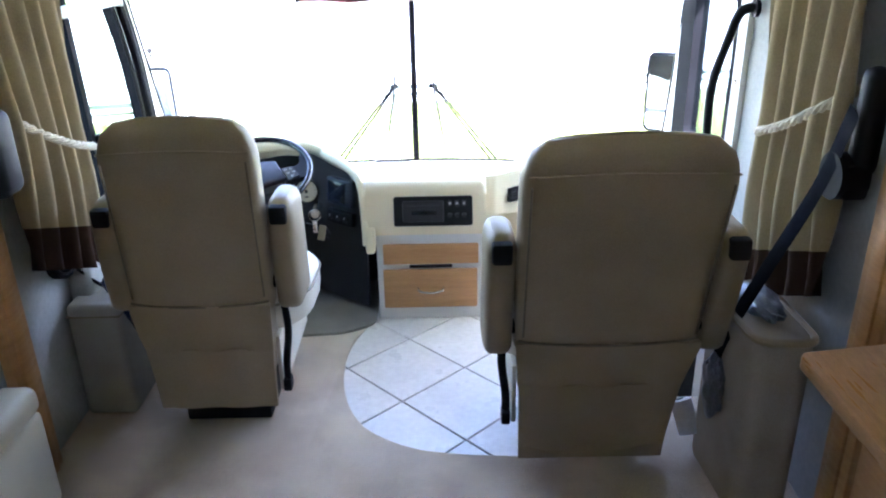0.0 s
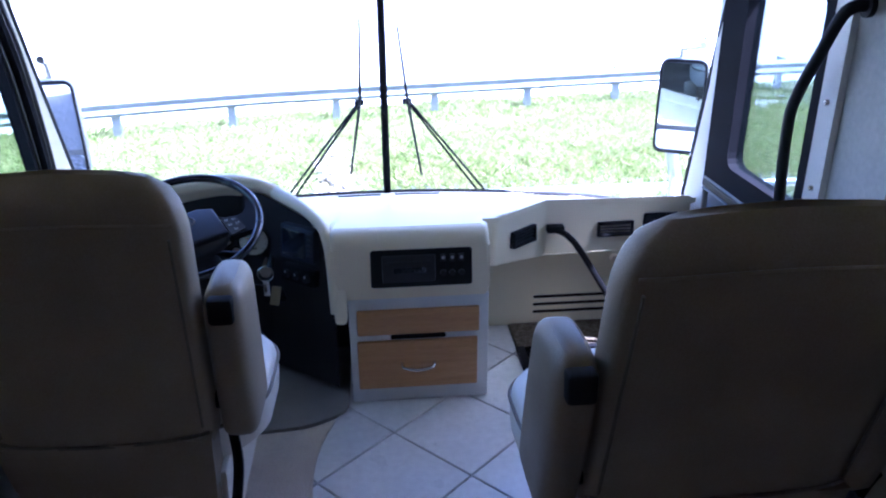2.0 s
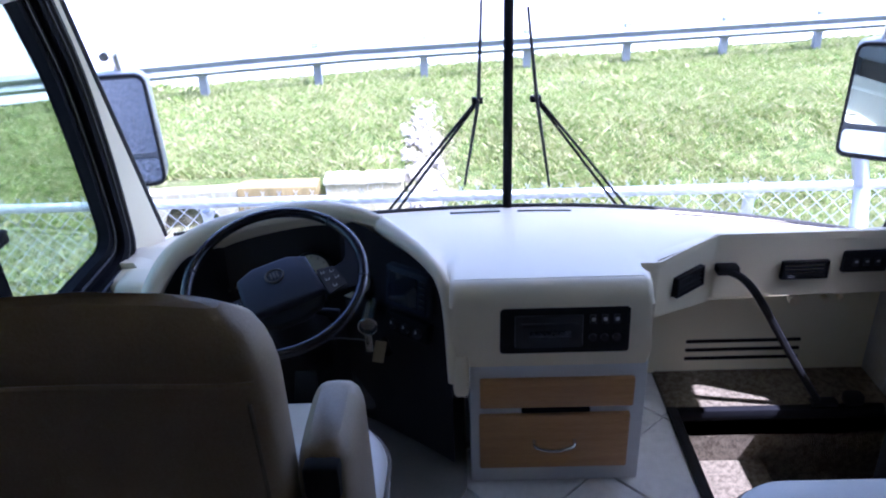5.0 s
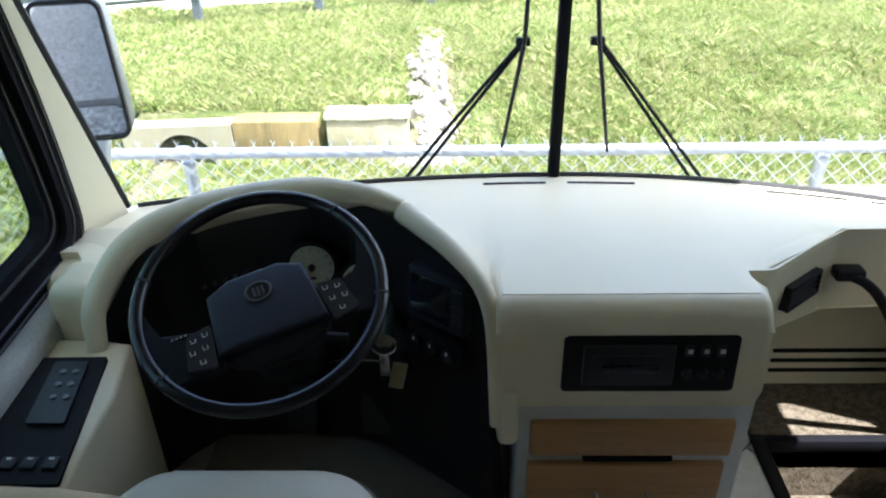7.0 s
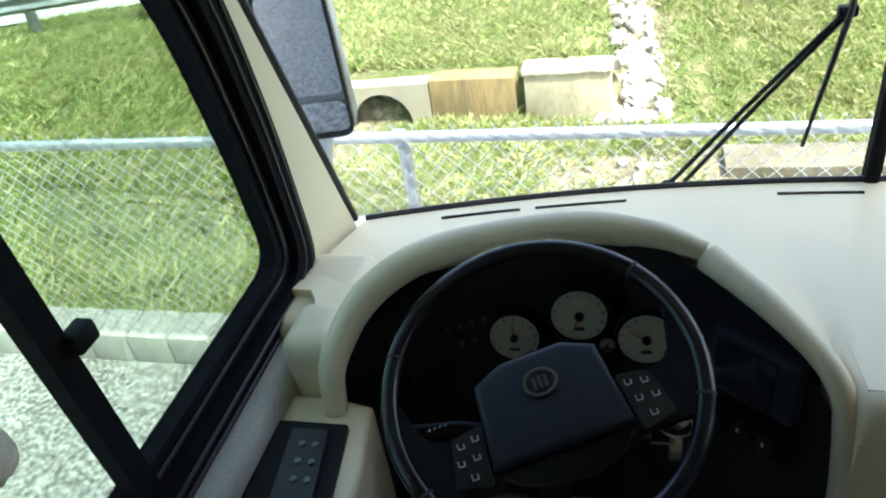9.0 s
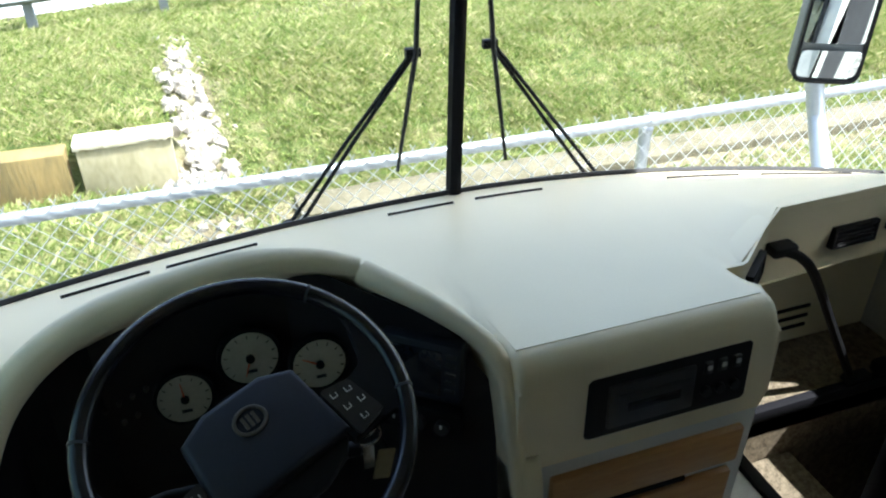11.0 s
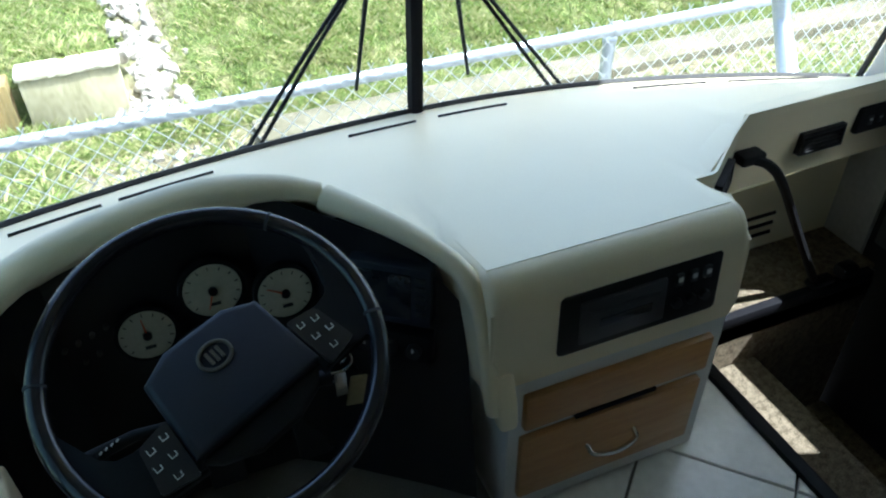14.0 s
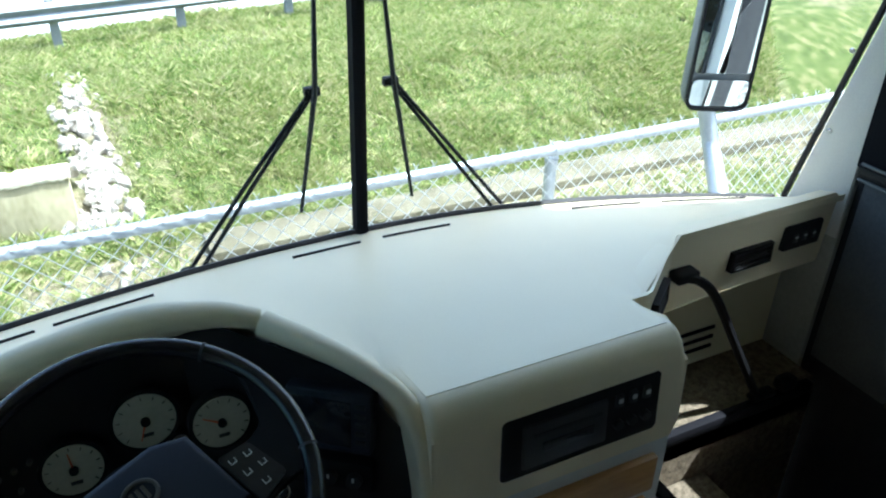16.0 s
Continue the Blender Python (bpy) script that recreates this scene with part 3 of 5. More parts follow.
def vent(cx, cy, cz, ang, w, h, nslat=4):
    """A black air outlet set in the face, turned about z."""
    m = Matrix.Translation((cx, cy, cz)) @ Matrix.Rotation(radians(ang), 4, "Z") @ Matrix.Rotation(radians(-3), 4, "X")
    v = part("air_vent", moved(join(box(-w / 2, w / 2, -0.006, 0.03, -h / 2, -h / 2 + 0.008, 0.002), box(-w / 2, w / 2, -0.006, 0.03, h / 2 - 0.008, h / 2, 0.002), box(-w / 2, -w / 2 + 0.008, -0.006, 0.03, -h / 2, h / 2, 0.002), box(w / 2 - 0.008, w / 2, -0.006, 0.03, -h / 2, h / 2, 0.002), box(-w / 2, w / 2, 0.012, 0.03, -h / 2, h / 2)), m), M_BLACK, dash, "black louvred air outlet")
    for i in range(nslat):
        z = -h / 2 + h * (i + 1) / (nslat + 1)
        s = part("slat", moved(box(-w / 2 + 0.008, w / 2 - 0.008, -0.003, 0.010, z - 0.002, z + 0.002), m), M_RUBBER, v, "", False)
    return v


vent(0.478, 0.252, 0.495, 38.7, 0.125, 0.062)
vent(0.845, 0.345, 0.472, 1.4, 0.138, 0.058)
m = Matrix.Translation((1.020, 0.349, 0.492)) @ Matrix.Rotation(radians(1.4), 4, "Z")
sp = part("switch_plate", moved(box(-0.067, 0.067, -0.004, 0.02, -0.035, 0.035, 0.006), m), M_BLACK, dash, "black rocker switch plate")
for i in (-1, 0, 1):
    part("rocker", moved(box(i * 0.032 - 0.009, i * 0.032 + 0.009, -0.008, 0.0, -0.012, 0.012, 0.002), m), M_PANEL, sp)
    part("marking", moved(box(i * 0.032 - 0.005, i * 0.032 + 0.005, -0.0095, -0.0085, 0.002, 0.007), m), M_MARK, sp, "", False)
# kick panel under the passenger face
part("kick_panel", join(box(0.31, XR, 0.50, 0.53, 0.0, 0.42), box(0.31, XR, 0.40, 0.50, 0.375, 0.40)), M_CREAM, dash, "beige kick panel", False)
for i in range(3):
    part("louvre_slot", box(0.575, 0.955, 0.495, 0.503, 0.118 - i * 0.034, 0.130 - i * 0.034, 0.003), M_BLACK, dash, "dark louvre slot")
for x in (0.90, 1.00, 1.05):
    part("knob", disc((x, 0.488, 0.285), (0, -1, 0), 0.018 if x < 0.95 else 0.010, 0.024, 14), M_DASH, dash, "small pale knob")
part("left_end", join(box(-1.112, -1.0, 0.105, 0.24, 0.30, 0.606, 0.035, 4), box(-1.168, -1.02, 0.19, 0.44, 0.30, 0.572, 0.03, 4)), M_DASH, dash)

# instrument panel, black, turned towards the driver
panel = thing("instrument_panel", "matt black instrument panel with three cream gauges", "instrument panel", (-0.6, 0.33, 0.3))
bm = bmesh.new()
pl = [(-1.005, 0.10), (-0.97, 0.20), (-0.93, 0.26), (-0.86, 0.325), (-0.74, 0.325), (-0.62, 0.325), (-0.52, 0.325), (-0.44, 0.275), (-0.36, 0.212), (-0.28, 0.150), (-0.205, 0.085)]
rows = []
for x, y in pl:
    zt = hood_at(x).z - (0.045 if x > -0.96 else 0.06)
    rows.append([Vector((x, y - 0.06, 0.05)), Vector((x, y - 0.01, 0.40)), Vector((x, y + 0.01, zt)), Vector((x, y + 0.03, zt - 0.01)), Vector((x, y + 0.03, 0.05))])
part("face", loft(rows), M_PANEL, panel, "matt black fascia", False)
# solid black box filling in for the shade below the dash
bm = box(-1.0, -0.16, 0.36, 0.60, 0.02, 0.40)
part("under_dash_shade", bm, M_PANEL, panel, "black box standing in for the shade under the dash", False)


def gauge(cx, cy, cz, r, needle):
    n = Vector((0.04, -1.0, 0.18)).normalized()
    c = Vector((cx, cy, cz))
    right = Vector((1, 0, 0))
    up = n.cross(right)
    g = part("gauge", disc(c, n, r + 0.007, 0.018, 32), M_BLACK, panel, "round cream gauge")
    part("dial", disc(c + n * 0.0095, n, r, 0.003, 32), M_DIAL, g, "cream dial")
    for k in range(11):
        a = radians(220 - 26 * k)
        d = right * math.cos(a) + up * math.sin(a)
        part("tick", tube([c + n * 0.0122 + d * r * 0.80, c + n * 0.0122 + d * r * 0.93], 0.0011, 4), M_INK, g)
    d = right * math.cos(radians(needle)) + up * math.sin(radians(needle))
    part("needle", tube([c + n * 0.014 - d * r * 0.15, c + n * 0.014 + d * r * 0.72], [0.0022, 0.0009], 5), M_NEEDLE, g, "orange needle")
    part("hub", disc(c + n * 0.014, n, r * 0.16, 0.007, 14), M_BLACK, g)
    part("inset", moved(box(-0.009, 0.009, -0.001, 0.001, -0.003, 0.003), Matrix.Translation(c + n * 0.0125 - up * r * 0.52)), M_INK, g)


gauge(-0.724, 0.300, 0.476, 0.047, 95)
gauge(-0.600, 0.294, 0.541, 0.050, 250)
gauge(-0.482, 0.264, 0.518, 0.048, 150)
gauge(-0.552, 0.300, 0.468, 0.014, 60)
for x, z in ((-0.86, 0.47), (-0.835, 0.48), (-0.81, 0.49), (-0.785, 0.50), (-0.835, 0.435), (-0.81, 0.445)):
    part("warning_lamp", disc((x, 0.313, z), (0, -1, 0.1), 0.0045, 0.010, 10), M_EMBLEM, panel, "small pale switch")
# screen and climate controls on the angled side
am = Matrix.Translation((-0.315, 0.160, 0.545)) @ Matrix.Rotation(radians(-38.3), 4, "Z") @ Matrix.Rotation(radians(-6), 4, "X")
scr = part("monitor", moved(box(-0.075, 0.075, -0.014, 0.02, -0.060, 0.060, 0.006), am), M_PAD, panel, "black reversing-camera monitor")
part("screen", moved(box(-0.064, 0.040, -0.0165, -0.0135, -0.046, 0.046, 0.002), am), M_SCREEN, scr, "dark screen")
for i in range(5):
    part("button", moved(box(0.048, 0.066, -0.018, -0.013, 0.036 - i * 0.018, 0.044 - i * 0.018, 0.001), am), M_RUBBER, scr)
cm = am @ Matrix.Translation((0.0, 0.0, -0.115))
cl = part("climate_control", moved(box(-0.075, 0.075, -0.010, 0.02, -0.030, 0.030, 0.005), cm), M_BLACK, panel, "black heater controls")
for i in (-1, 0, 1):
    part("knob", moved(disc((i * 0.045, -0.016, 0), (0, -1, 0), 0.014, 0.014, 18), cm), M_RUBBER, cl)
    part("marking", moved(box(i * 0.045 - 0.002, i * 0.045 + 0.002, -0.0245, -0.0225, 0.003, 0.011), cm), M_MARK, cl)
part("parking_knob", tube([(-0.40, 0.21, 0.35), (-0.385, 0.15, 0.345)], 0.012, 10), M_BLACK, panel)

# ignition key and fob
key = thing("key_ring", "metal ignition key with ring and tag", "keys", (-0.43, 0.13, 0.44))
part("lock", disc((-0.432, 0.185, 0.455), (0, -1, 0), 0.020, 0.11, 18), M_CHROME, key, "chrome lock barrel")
part("ring", tube([(-0.432 + 0.026 * math.cos(a), 0.122, 0.452 + 0.026 * math.sin(a)) for a in [2 * math.pi * i / 24 for i in range(24)]], 0.0028, 6, True), M_CHROME, key, "split ring")
part("key", box(-0.443, -0.421, 0.115, 0.119, 0.372, 0.43, 0.003), M_CHROME, key)
part("tag", moved(box(-0.016, 0.016, -0.002, 0.002, -0.036, 0.036, 0.003), pose(-0.405, 0.118, 0.372, 0, 12, 0)), mat("tan_tag", (0.38, 0.32, 0.18), None, 0.6), key, "tan key tag")

part("cable", tube(curve_pts([(-0.432, 0.124, 0.405), (-0.47, 0.105, 0.425), (-0.53, 0.10, 0.43), (-0.58, 0.12, 0.40)], 6), 0.0022, 6), M_CASE, key, "thin grey key cable")

# ---- steering wheel ----
WT = Matrix.Translation((-0.620, -0.045, 0.700)) @ Matrix.Rotation(radians(-65), 4, "X") @ Matrix.Rotation(radians(-25), 4, "Y") 
wheel = thing("steering_wheel", "black leather two-spoke steering wheel with button pads", "steering wheel", (-0.62, -0.045, 0.70))
# local frame: x right, z up the wheel, y away from the driver


def wl(bm):
    return moved(bm, WT)


R = 0.213
part("rim", wl(tube([(R * math.cos(a), 0, R * math.sin(a)) for a in [2 * math.pi * i / 64 for i in range(64)]], 0.0130, 12, True)), M_LEATHER_BLK, wheel, "black leather rim")
for a in (32, 148, 205, 335):
    a = radians(a)
    t = Vector((-math.sin(a), 0, math.cos(a)))
    c = Vector((R * math.cos(a), 0, R * math.sin(a)))
    part("rim_seam", wl(tube([c - t * 0.002, c + t * 0.002], 0.0137, 12)), M_RUBBER, wheel)
pad = part("horn_pad", wl(prism([(-0.098, -0.092), (-0.088, 0.026), (-0.045, 0.046), (0.045, 0.046), (0.088, 0.026), (0.098, -0.092)], "y", -0.014, 0.03, 0.010, 3)), M_PAD, wheel, "dark padded horn cover")
part("emblem_ring", wl(tube([(0.022 * math.cos(a), -0.0155, -0.002 + 0.018 * math.sin(a)) for a in [2 * math.pi * i / 24 for i in range(24)]], 0.0028, 6, True)), M_EMBLEM, pad, "plain metal ring")
for dx in (-0.008, 0.0, 0.008):
    part("emblem_bar", wl(box(dx - 0.0022, dx + 0.0022, -0.0175, -0.0145, -0.011, 0.007)), M_EMBLEM, pad)
part("hub", wl(disc((0, 0.045, -0.02), (0, 1, 0), 0.080, 0.05, 28, 0.06)), M_BLACK, wheel)
for s in (-1, 1):
    sp_out = [(s * u, v) for u, v in ((0.086, -0.030), (0.145, -0.036), (0.166, -0.030), (0.181, -0.014), (0.190, 0.012), (0.195, 0.045), (0.199, 0.078), (0.210, 0.036), (0.2125, -0.015), (0.209, -0.055), (0.196, -0.092), (0.178, -0.126), (0.176, -0.112), (0.168, -0.103), (0.152, -0.102), (0.092, -0.110))]
    spk = part("spoke", wl(prism(sp_out, "y", -0.004, 0.018, 0.005, 2)), M_BLACK, wheel, "black spoke")
    bp_ = part("button_pad", wl(prism(rounded([(s * 0.102, -0.108), (s * 0.094, -0.026), (s * 0.138, -0.034), (s * 0.150, -0.098)], 0.006, 2), "y", -0.011, 0.0)), M_PANEL, spk, "cruise control buttons")
    for bx, bz in ((0.107, -0.042), (0.128, -0.046), (0.112, -0.066), (0.134, -0.068), (0.122, -0.090)):
        part("marking", wl(tube([(s * bx - 0.004, -0.0125, bz + 0.004), (s * bx - 0.004, -0.0125, bz - 0.004), (s * bx + 0.004, -0.0125, bz - 0.004), (s * bx + 0.004, -0.0125, bz + 0.002)], 0.0009, 4)), M_MARK, bp_)
part("lower_bridge", wl(prism([(-0.094, -0.092), (0.094, -0.092), (0.075, -0.115), (0.03, -0.130), (-0.03, -0.130), (-0.075, -0.110)], "y", 0.002, 0.030, 0.006, 2)), M_BLACK, wheel)
col = tube([WT @ Vector((0, 0.05, -0.02)), WT @ Vector((0, 0.16, -0.03)), Vector((-0.62, 0.24, 0.36)), Vector((-0.62, 0.42, 0.10))], [0.052, 0.062, 0.07, 0.05], 18)
part("column", col, M_BLACK, wheel, "black steering column")
part("stalk", tube([WT @ Vector((-0.06, 0.085, -0.02)), WT @ Vector((-0.13, 0.075, 0.012)), WT @ Vector((-0.195, 0.070, 0.026))], [0.007, 0.008, 0.010], 10), M_BLACK, wheel, "black indicator stalk")
for k in range(4):
    part("stalk_marking", tube([WT @ Vector((-0.150 - k * 0.008, 0.062, 0.016)), WT @ Vector((-0.146 - k * 0.008, 0.062, 0.018))], 0.0014, 4), M_MARK, wheel)
part("tilt_lever", tube([WT @ Vector((0.05, 0.09, -0.06)), WT @ Vector((0.115, 0.10, -0.095))], [0.008, 0.012], 10), M_BLACK, wheel, "black tilt lever")

# ---- radio ----
radio = thing("car_radio", "black dash radio with cassette slot and three buttons", "radio", (0.088, 0, 0.51))
rm = Matrix.Translation((0.088, -0.006, 0.509)) @ Matrix.Rotation(radians(-4.5), 4, "X")
part("bezel", moved(box(-0.168, 0.168, -0.006, 0.03, -0.068, 0.068, 0.012), rm), M_BLACK, radio, "glossy black bezel")
part("body", moved(box(-0.128, 0.045, -0.012, 0.01, -0.046, 0.046, 0.005), rm), M_PANEL, radio)
part("slot", moved(box(-0.110, 0.030, -0.0145, -0.011, 0.016, 0.026, 0.001), rm), M_RUBBER, radio)
part("display", moved(box(-0.090, 0.015, -0.0140, -0.0115, -0.014, 0.004, 0.001), rm), M_SCREEN, radio, "dark display")
for i in range(3):
    part("button", moved(box(0.062 + i * 0.030, 0.078 + i * 0.030, -0.012, -0.004, 0.020, 0.045, 0.002), rm), M_PANEL, radio)
    part("button_mark", moved(box(0.0655 + i * 0.030, 0.0745 + i * 0.030, -0.0135, -0.0115, 0.030, 0.039), rm), M_MARK, radio, "pale square marking")
    part("knob", moved(disc((0.070 + i * 0.030, -0.010, -0.018), (0, -1, 0), 0.010, 0.012, 14), rm), M_PANEL, radio)

# ---- drawer cabinet under the radio ----
cab = thing("drawer_cabinet", "white cabinet with two oak drawers under the radio", "cabinet", (0.075, 0.1, 0))
part("body", box(-0.158, 0.312, 0.0, 0.36, 0.0, 0.404, 0.006), M_WHITE, cab, "white laminate carcass")
d1 = part("drawer", box(-0.131, 0.279, -0.016, 0.004, 0.268, 0.360, 0.006), M_WOODH, cab, "oak upper drawer front")
part("finger_pull", box(-0.02, 0.165, -0.014, 0.004, 0.250, 0.262, 0.004), M_BLACK, d1, "dark finger pull")
d2 = part("drawer", box(-0.134, 0.274, -0.016, 0.004, 0.060, 0.243, 0.006), M_WOODH, cab, "oak lower drawer front")
part("handle", tube(curve_pts([(0.015, -0.014, 0.158), (0.022, -0.034, 0.150), (0.07, -0.042, 0.144), (0.118, -0.034, 0.150), (0.125, -0.014, 0.158)], 6), 0.0055, 8), M_CHROME, d2, "bowed nickel handle")

# black strap from the dash to the step cover
strut = thing("step_cover_strut", "black strut from the dash down to the step cover", "strut", (0.75, 0.3, 0.25))
part("bracket", box(0.575, 0.640, 0.305, 0.345, 0.478, 0.505, 0.006), M_BLACK, strut)
part("arm", tube(curve_pts([(0.605, 0.318, 0.490), (0.645, 0.296, 0.475), (0.70, 0.290, 0.41), (0.83, 0.292, 0.20), (0.945, 0.298, 0.022)], 6), 0.012, 8), M_BLACK, strut, "black rod")
part("foot", join(box(0.92, 1.00, 0.276, 0.31, 0.014, 0.032, 0.005), box(1.02, 1.08, 0.272, 0.315, 0.014, 0.055, 0.012)), M_BLACK, strut)

# driver's side console with switch panel
sc = thing("side_console", "cream driver side console with black switch panel", "console", (-1.05, -0.1, 0))
part("body", prism([(-1.15, -0.30), (-0.918, -0.30), (-0.918, -0.06), (-0.945, 0.085), (-1.02, 0.10), (-1.15, 0.10)], "z", 0.008, 0.492, 0.012, 3), M_DASH, sc, "cream moulded box")
pm = part("switch_panel", prism(rounded([(-1.118, 0.028), (-0.968, 0.030), (-0.925, -0.29), (-1.085, -0.29)], 0.006, 2), "z", 0.490, 0.500), M_BLACK, sc, "black switch panel")
part("keypad", prism(rounded([(-1.060, 0.008), (-0.995, 0.008), (-0.970, -0.16), (-1.040, -0.16)], 0.006, 2), "z", 0.500, 0.508), M_PANEL, pm)
for i in range(3):
    for j in range(2):
        part("button", disc((-1.030 + j * 0.024 + i * 0.006, -0.025 - i * 0.035, 0.509), (0, 0, 1), 0.006, 0.004, 10), M_CASE, pm)
for i in range(4):
    part("rocker", box(-1.075 + i * 0.036, -1.050 + i * 0.036, -0.262, -0.236, 0.499, 0.507, 0.003), M_RUBBER, pm, "black rocker switch")
    part("marking", box(-1.067 + i * 0.036, -1.058 + i * 0.036, -0.244, -0.240, 0.5068, 0.5078), M_MARK, pm, "", False)

# floor mat
matt = thing("floor_mat", "grey carpet floor mat under the pedals", "mat", (-0.5, 0.1, 0.006))
part("carpet_pad", prism(rounded([(-0.90, 0.42), (-0.175, 0.42), (-0.17, -0.07), (-0.30, -0.145), (-0.90, -0.20)], 0.05, 4), "z", 0.0065, 0.020, 0.005, 2), M_MAT, matt)
ped = thing("pedals", "dark brake and accelerator pedals", "pedals", (-0.5, 0.30, 0.02))
for x in (-0.66, -0.48):
    part("pedal", moved(box(-0.035, 0.035, -0.012, 0.012, -0.06, 0.06, 0.006), pose(x, 0.26, 0.14, -35)), M_RUBBER, ped)
    part("pedal_arm", tube([(x, 0.27, 0.14), (x, 0.36, 0.30)], 0.010, 8), M_BLACK, ped)


# ---- seats ----
def seat(at, width, top, label, arm_h, tilt=5.0, arm_y=0.16, long=0.615, foot=0.115, wide=(0.0, 0.0)):
    """A captain's chair: at is the middle of the back panel's foot on the floor; it faces forward."""
    x0, y0 = at
    s = thing("captain_chair", label, "chair", (x0, y0 + 0.28, 0.006), "front captain chairs")
    w = width / 2

    def lean(z):
        return -math.tan(radians(tilt)) * (z - 0.15)

    def slab(z0, z1, d0, d1, puff, wtop=1.0, n=24):
        """Upholstered slab: rounded cross-sections stacked in z."""
        rings = []
        for k in range(n + 1):
            t = k / n
            z = z0 + (z1 - z0) * t
            e = math.sqrt(max(0.0, 1 - ((t - 0.80) / 0.20) ** 2)) * 0.24 + 0.76 if t > 0.80 else 1.0
            ww = w * (1 + (wtop - 1) * t) * e
            dd0, dd1 = d0 + (1 - e) * 0.22, d1 - (1 - e) * 0.22
            zz = z
            ring = []
            for q in range(32):
                a = 2 * math.pi * q / 32
                c, sn = math.cos(a), math.sin(a)
                px = abs(c) ** 0.32 * (1 if c >= 0 else -1) * ww
                py = abs(sn) ** 0.45 * (1 if sn >= 0 else -1) * (dd1 - dd0) / 2 + (dd0 + dd1) / 2
                crown = 0.024 * (1 - (px / w) ** 2) if t > 0.9 else 0
                ring.append(Vector((x0 + px, y0 + py + lean(zz), zz + crown)))
            rings.append(ring)
        return loft(rings)
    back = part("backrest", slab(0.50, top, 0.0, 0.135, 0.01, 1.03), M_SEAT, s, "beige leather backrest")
    # welt seams on the back
    for z in (0.535, top - 0.075):
        pts = [Vector((x0 + w * 1.0 * u, y0 + 0.001 + 0.013 * abs(u) ** 6 - 0.004 * (1 - u * u) + lean(z), z - 0.012 * (1 - u * u) * (1 if z < 0.7 else -1))) for u in [-0.97 + 1.94 * i / 20 for i in range(21)]]
        part("seam", tube(pts, 0.0042, 6), M_PIPING if z < 0.7 else M_SEAT, back, "welt seam")
    for sd in (-1, 1):
        pts = [Vector((x0 + sd * w * (0.925 + 0.02 * (z - 0.55)), y0 + 0.004 + lean(z), z)) for z in [0.555 + (top - 0.10 - 0.555) * i / 16 for i in range(17)]]
        part("side_seam", tube(pts, 0.0032, 6), M_PIPING, back, "vertical seam")
    # loose cover pocket and skirt behind
    rings = []
    for z, d in ((0.345, 0.012), (0.42, 0.004), (0.50, -0.003), (0.527, -0.004)):
        rings.append([Vector((x0 + w * u * (0.93 + 0.07 * (z - 0.345) / 0.18), y0 + d + lean(z) + 0.006 * math.sin(u * 9 + z * 30), z)) for u in [-1 + i / 8 for i in range(17)]] + [Vector((x0 + w * 0.9 * u, y0 + 0.13, z)) for u in [1 - i / 8 for i in range(17)]])
    part("back_cover", loft(rings), M_SEAT, back, "loose leather cover")
    rings = []
    for z, f in ((foot, 0.88), (foot + 0.09, 0.89), (0.30, 0.91), (0.352, 0.93)):
        rings.append([Vector((x0 + w * u * f, y0 + 0.012 + lean(z) + 0.003 * math.sin(u * 7 + 2), z)) for u in [-1 + i / 8 for i in range(17)]] + [Vector((x0 + w * f * u, y0 + 0.035, z)) for u in [1 - i / 8 for i in range(17)]])
    part("skirt", loft(rings), M_SEAT, s, "hanging leather skirt")
    # cushion with a piped edge and cream top
    l, r = w * 0.98 + wide[0], w * 0.98 + wide[1]
    cu = rounded([(x0 - w * 0.92, y0 + 0.10), (x0 + w * 0.92, y0 + 0.10), (x0 + r, y0 + 0.22), (x0 + r * 1.02, y0 + long * 0.75), (x0 + r * 0.62, y0 + long), (x0 - l * 0.62, y0 + long), (x0 - l * 1.02, y0 + long * 0.75), (x0 - l, y0 + 0.22)], 0.055, 5)
    rings = []
    for z, k in ((0.345, 0.94), (0.36, 0.985), (0.40, 1.0), (0.445, 1.0), (0.466, 0.985), (0.480, 0.95), (0.489, 0.88), (0.494, 0.70), (0.496, 0.40)):
        rings.append([Vector((x0 + (p[0] - x0) * k, y0 + 0.33 + (p[1] - y0 - 0.33) * k, z)) for p in cu])
    bm = loft(rings)
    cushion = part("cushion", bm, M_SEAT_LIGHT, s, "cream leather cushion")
    part("piping", tube([(a, b, 0.452) for a, b in [(x0 + (p[0] - x0) * 1.004, y0 + 0.35 + (p[1] - y0 - 0.35) * 1.004) for p in cu]], 0.005, 6, True), M_PIPING, cushion)
    part("base", box(x0 - w * 0.72, x0 + w * 0.72, y0 + 0.05, y0 + 0.52, 0.14, 0.35, 0.02), M_SEAT, s, "upholstered base box")
    part("pedestal", box(x0 - 0.15, x0 + 0.15, y0 + 0.10, y0 + 0.46, 0.006, 0.145, 0.01), M_BLACK, s, "black steel pedestal")
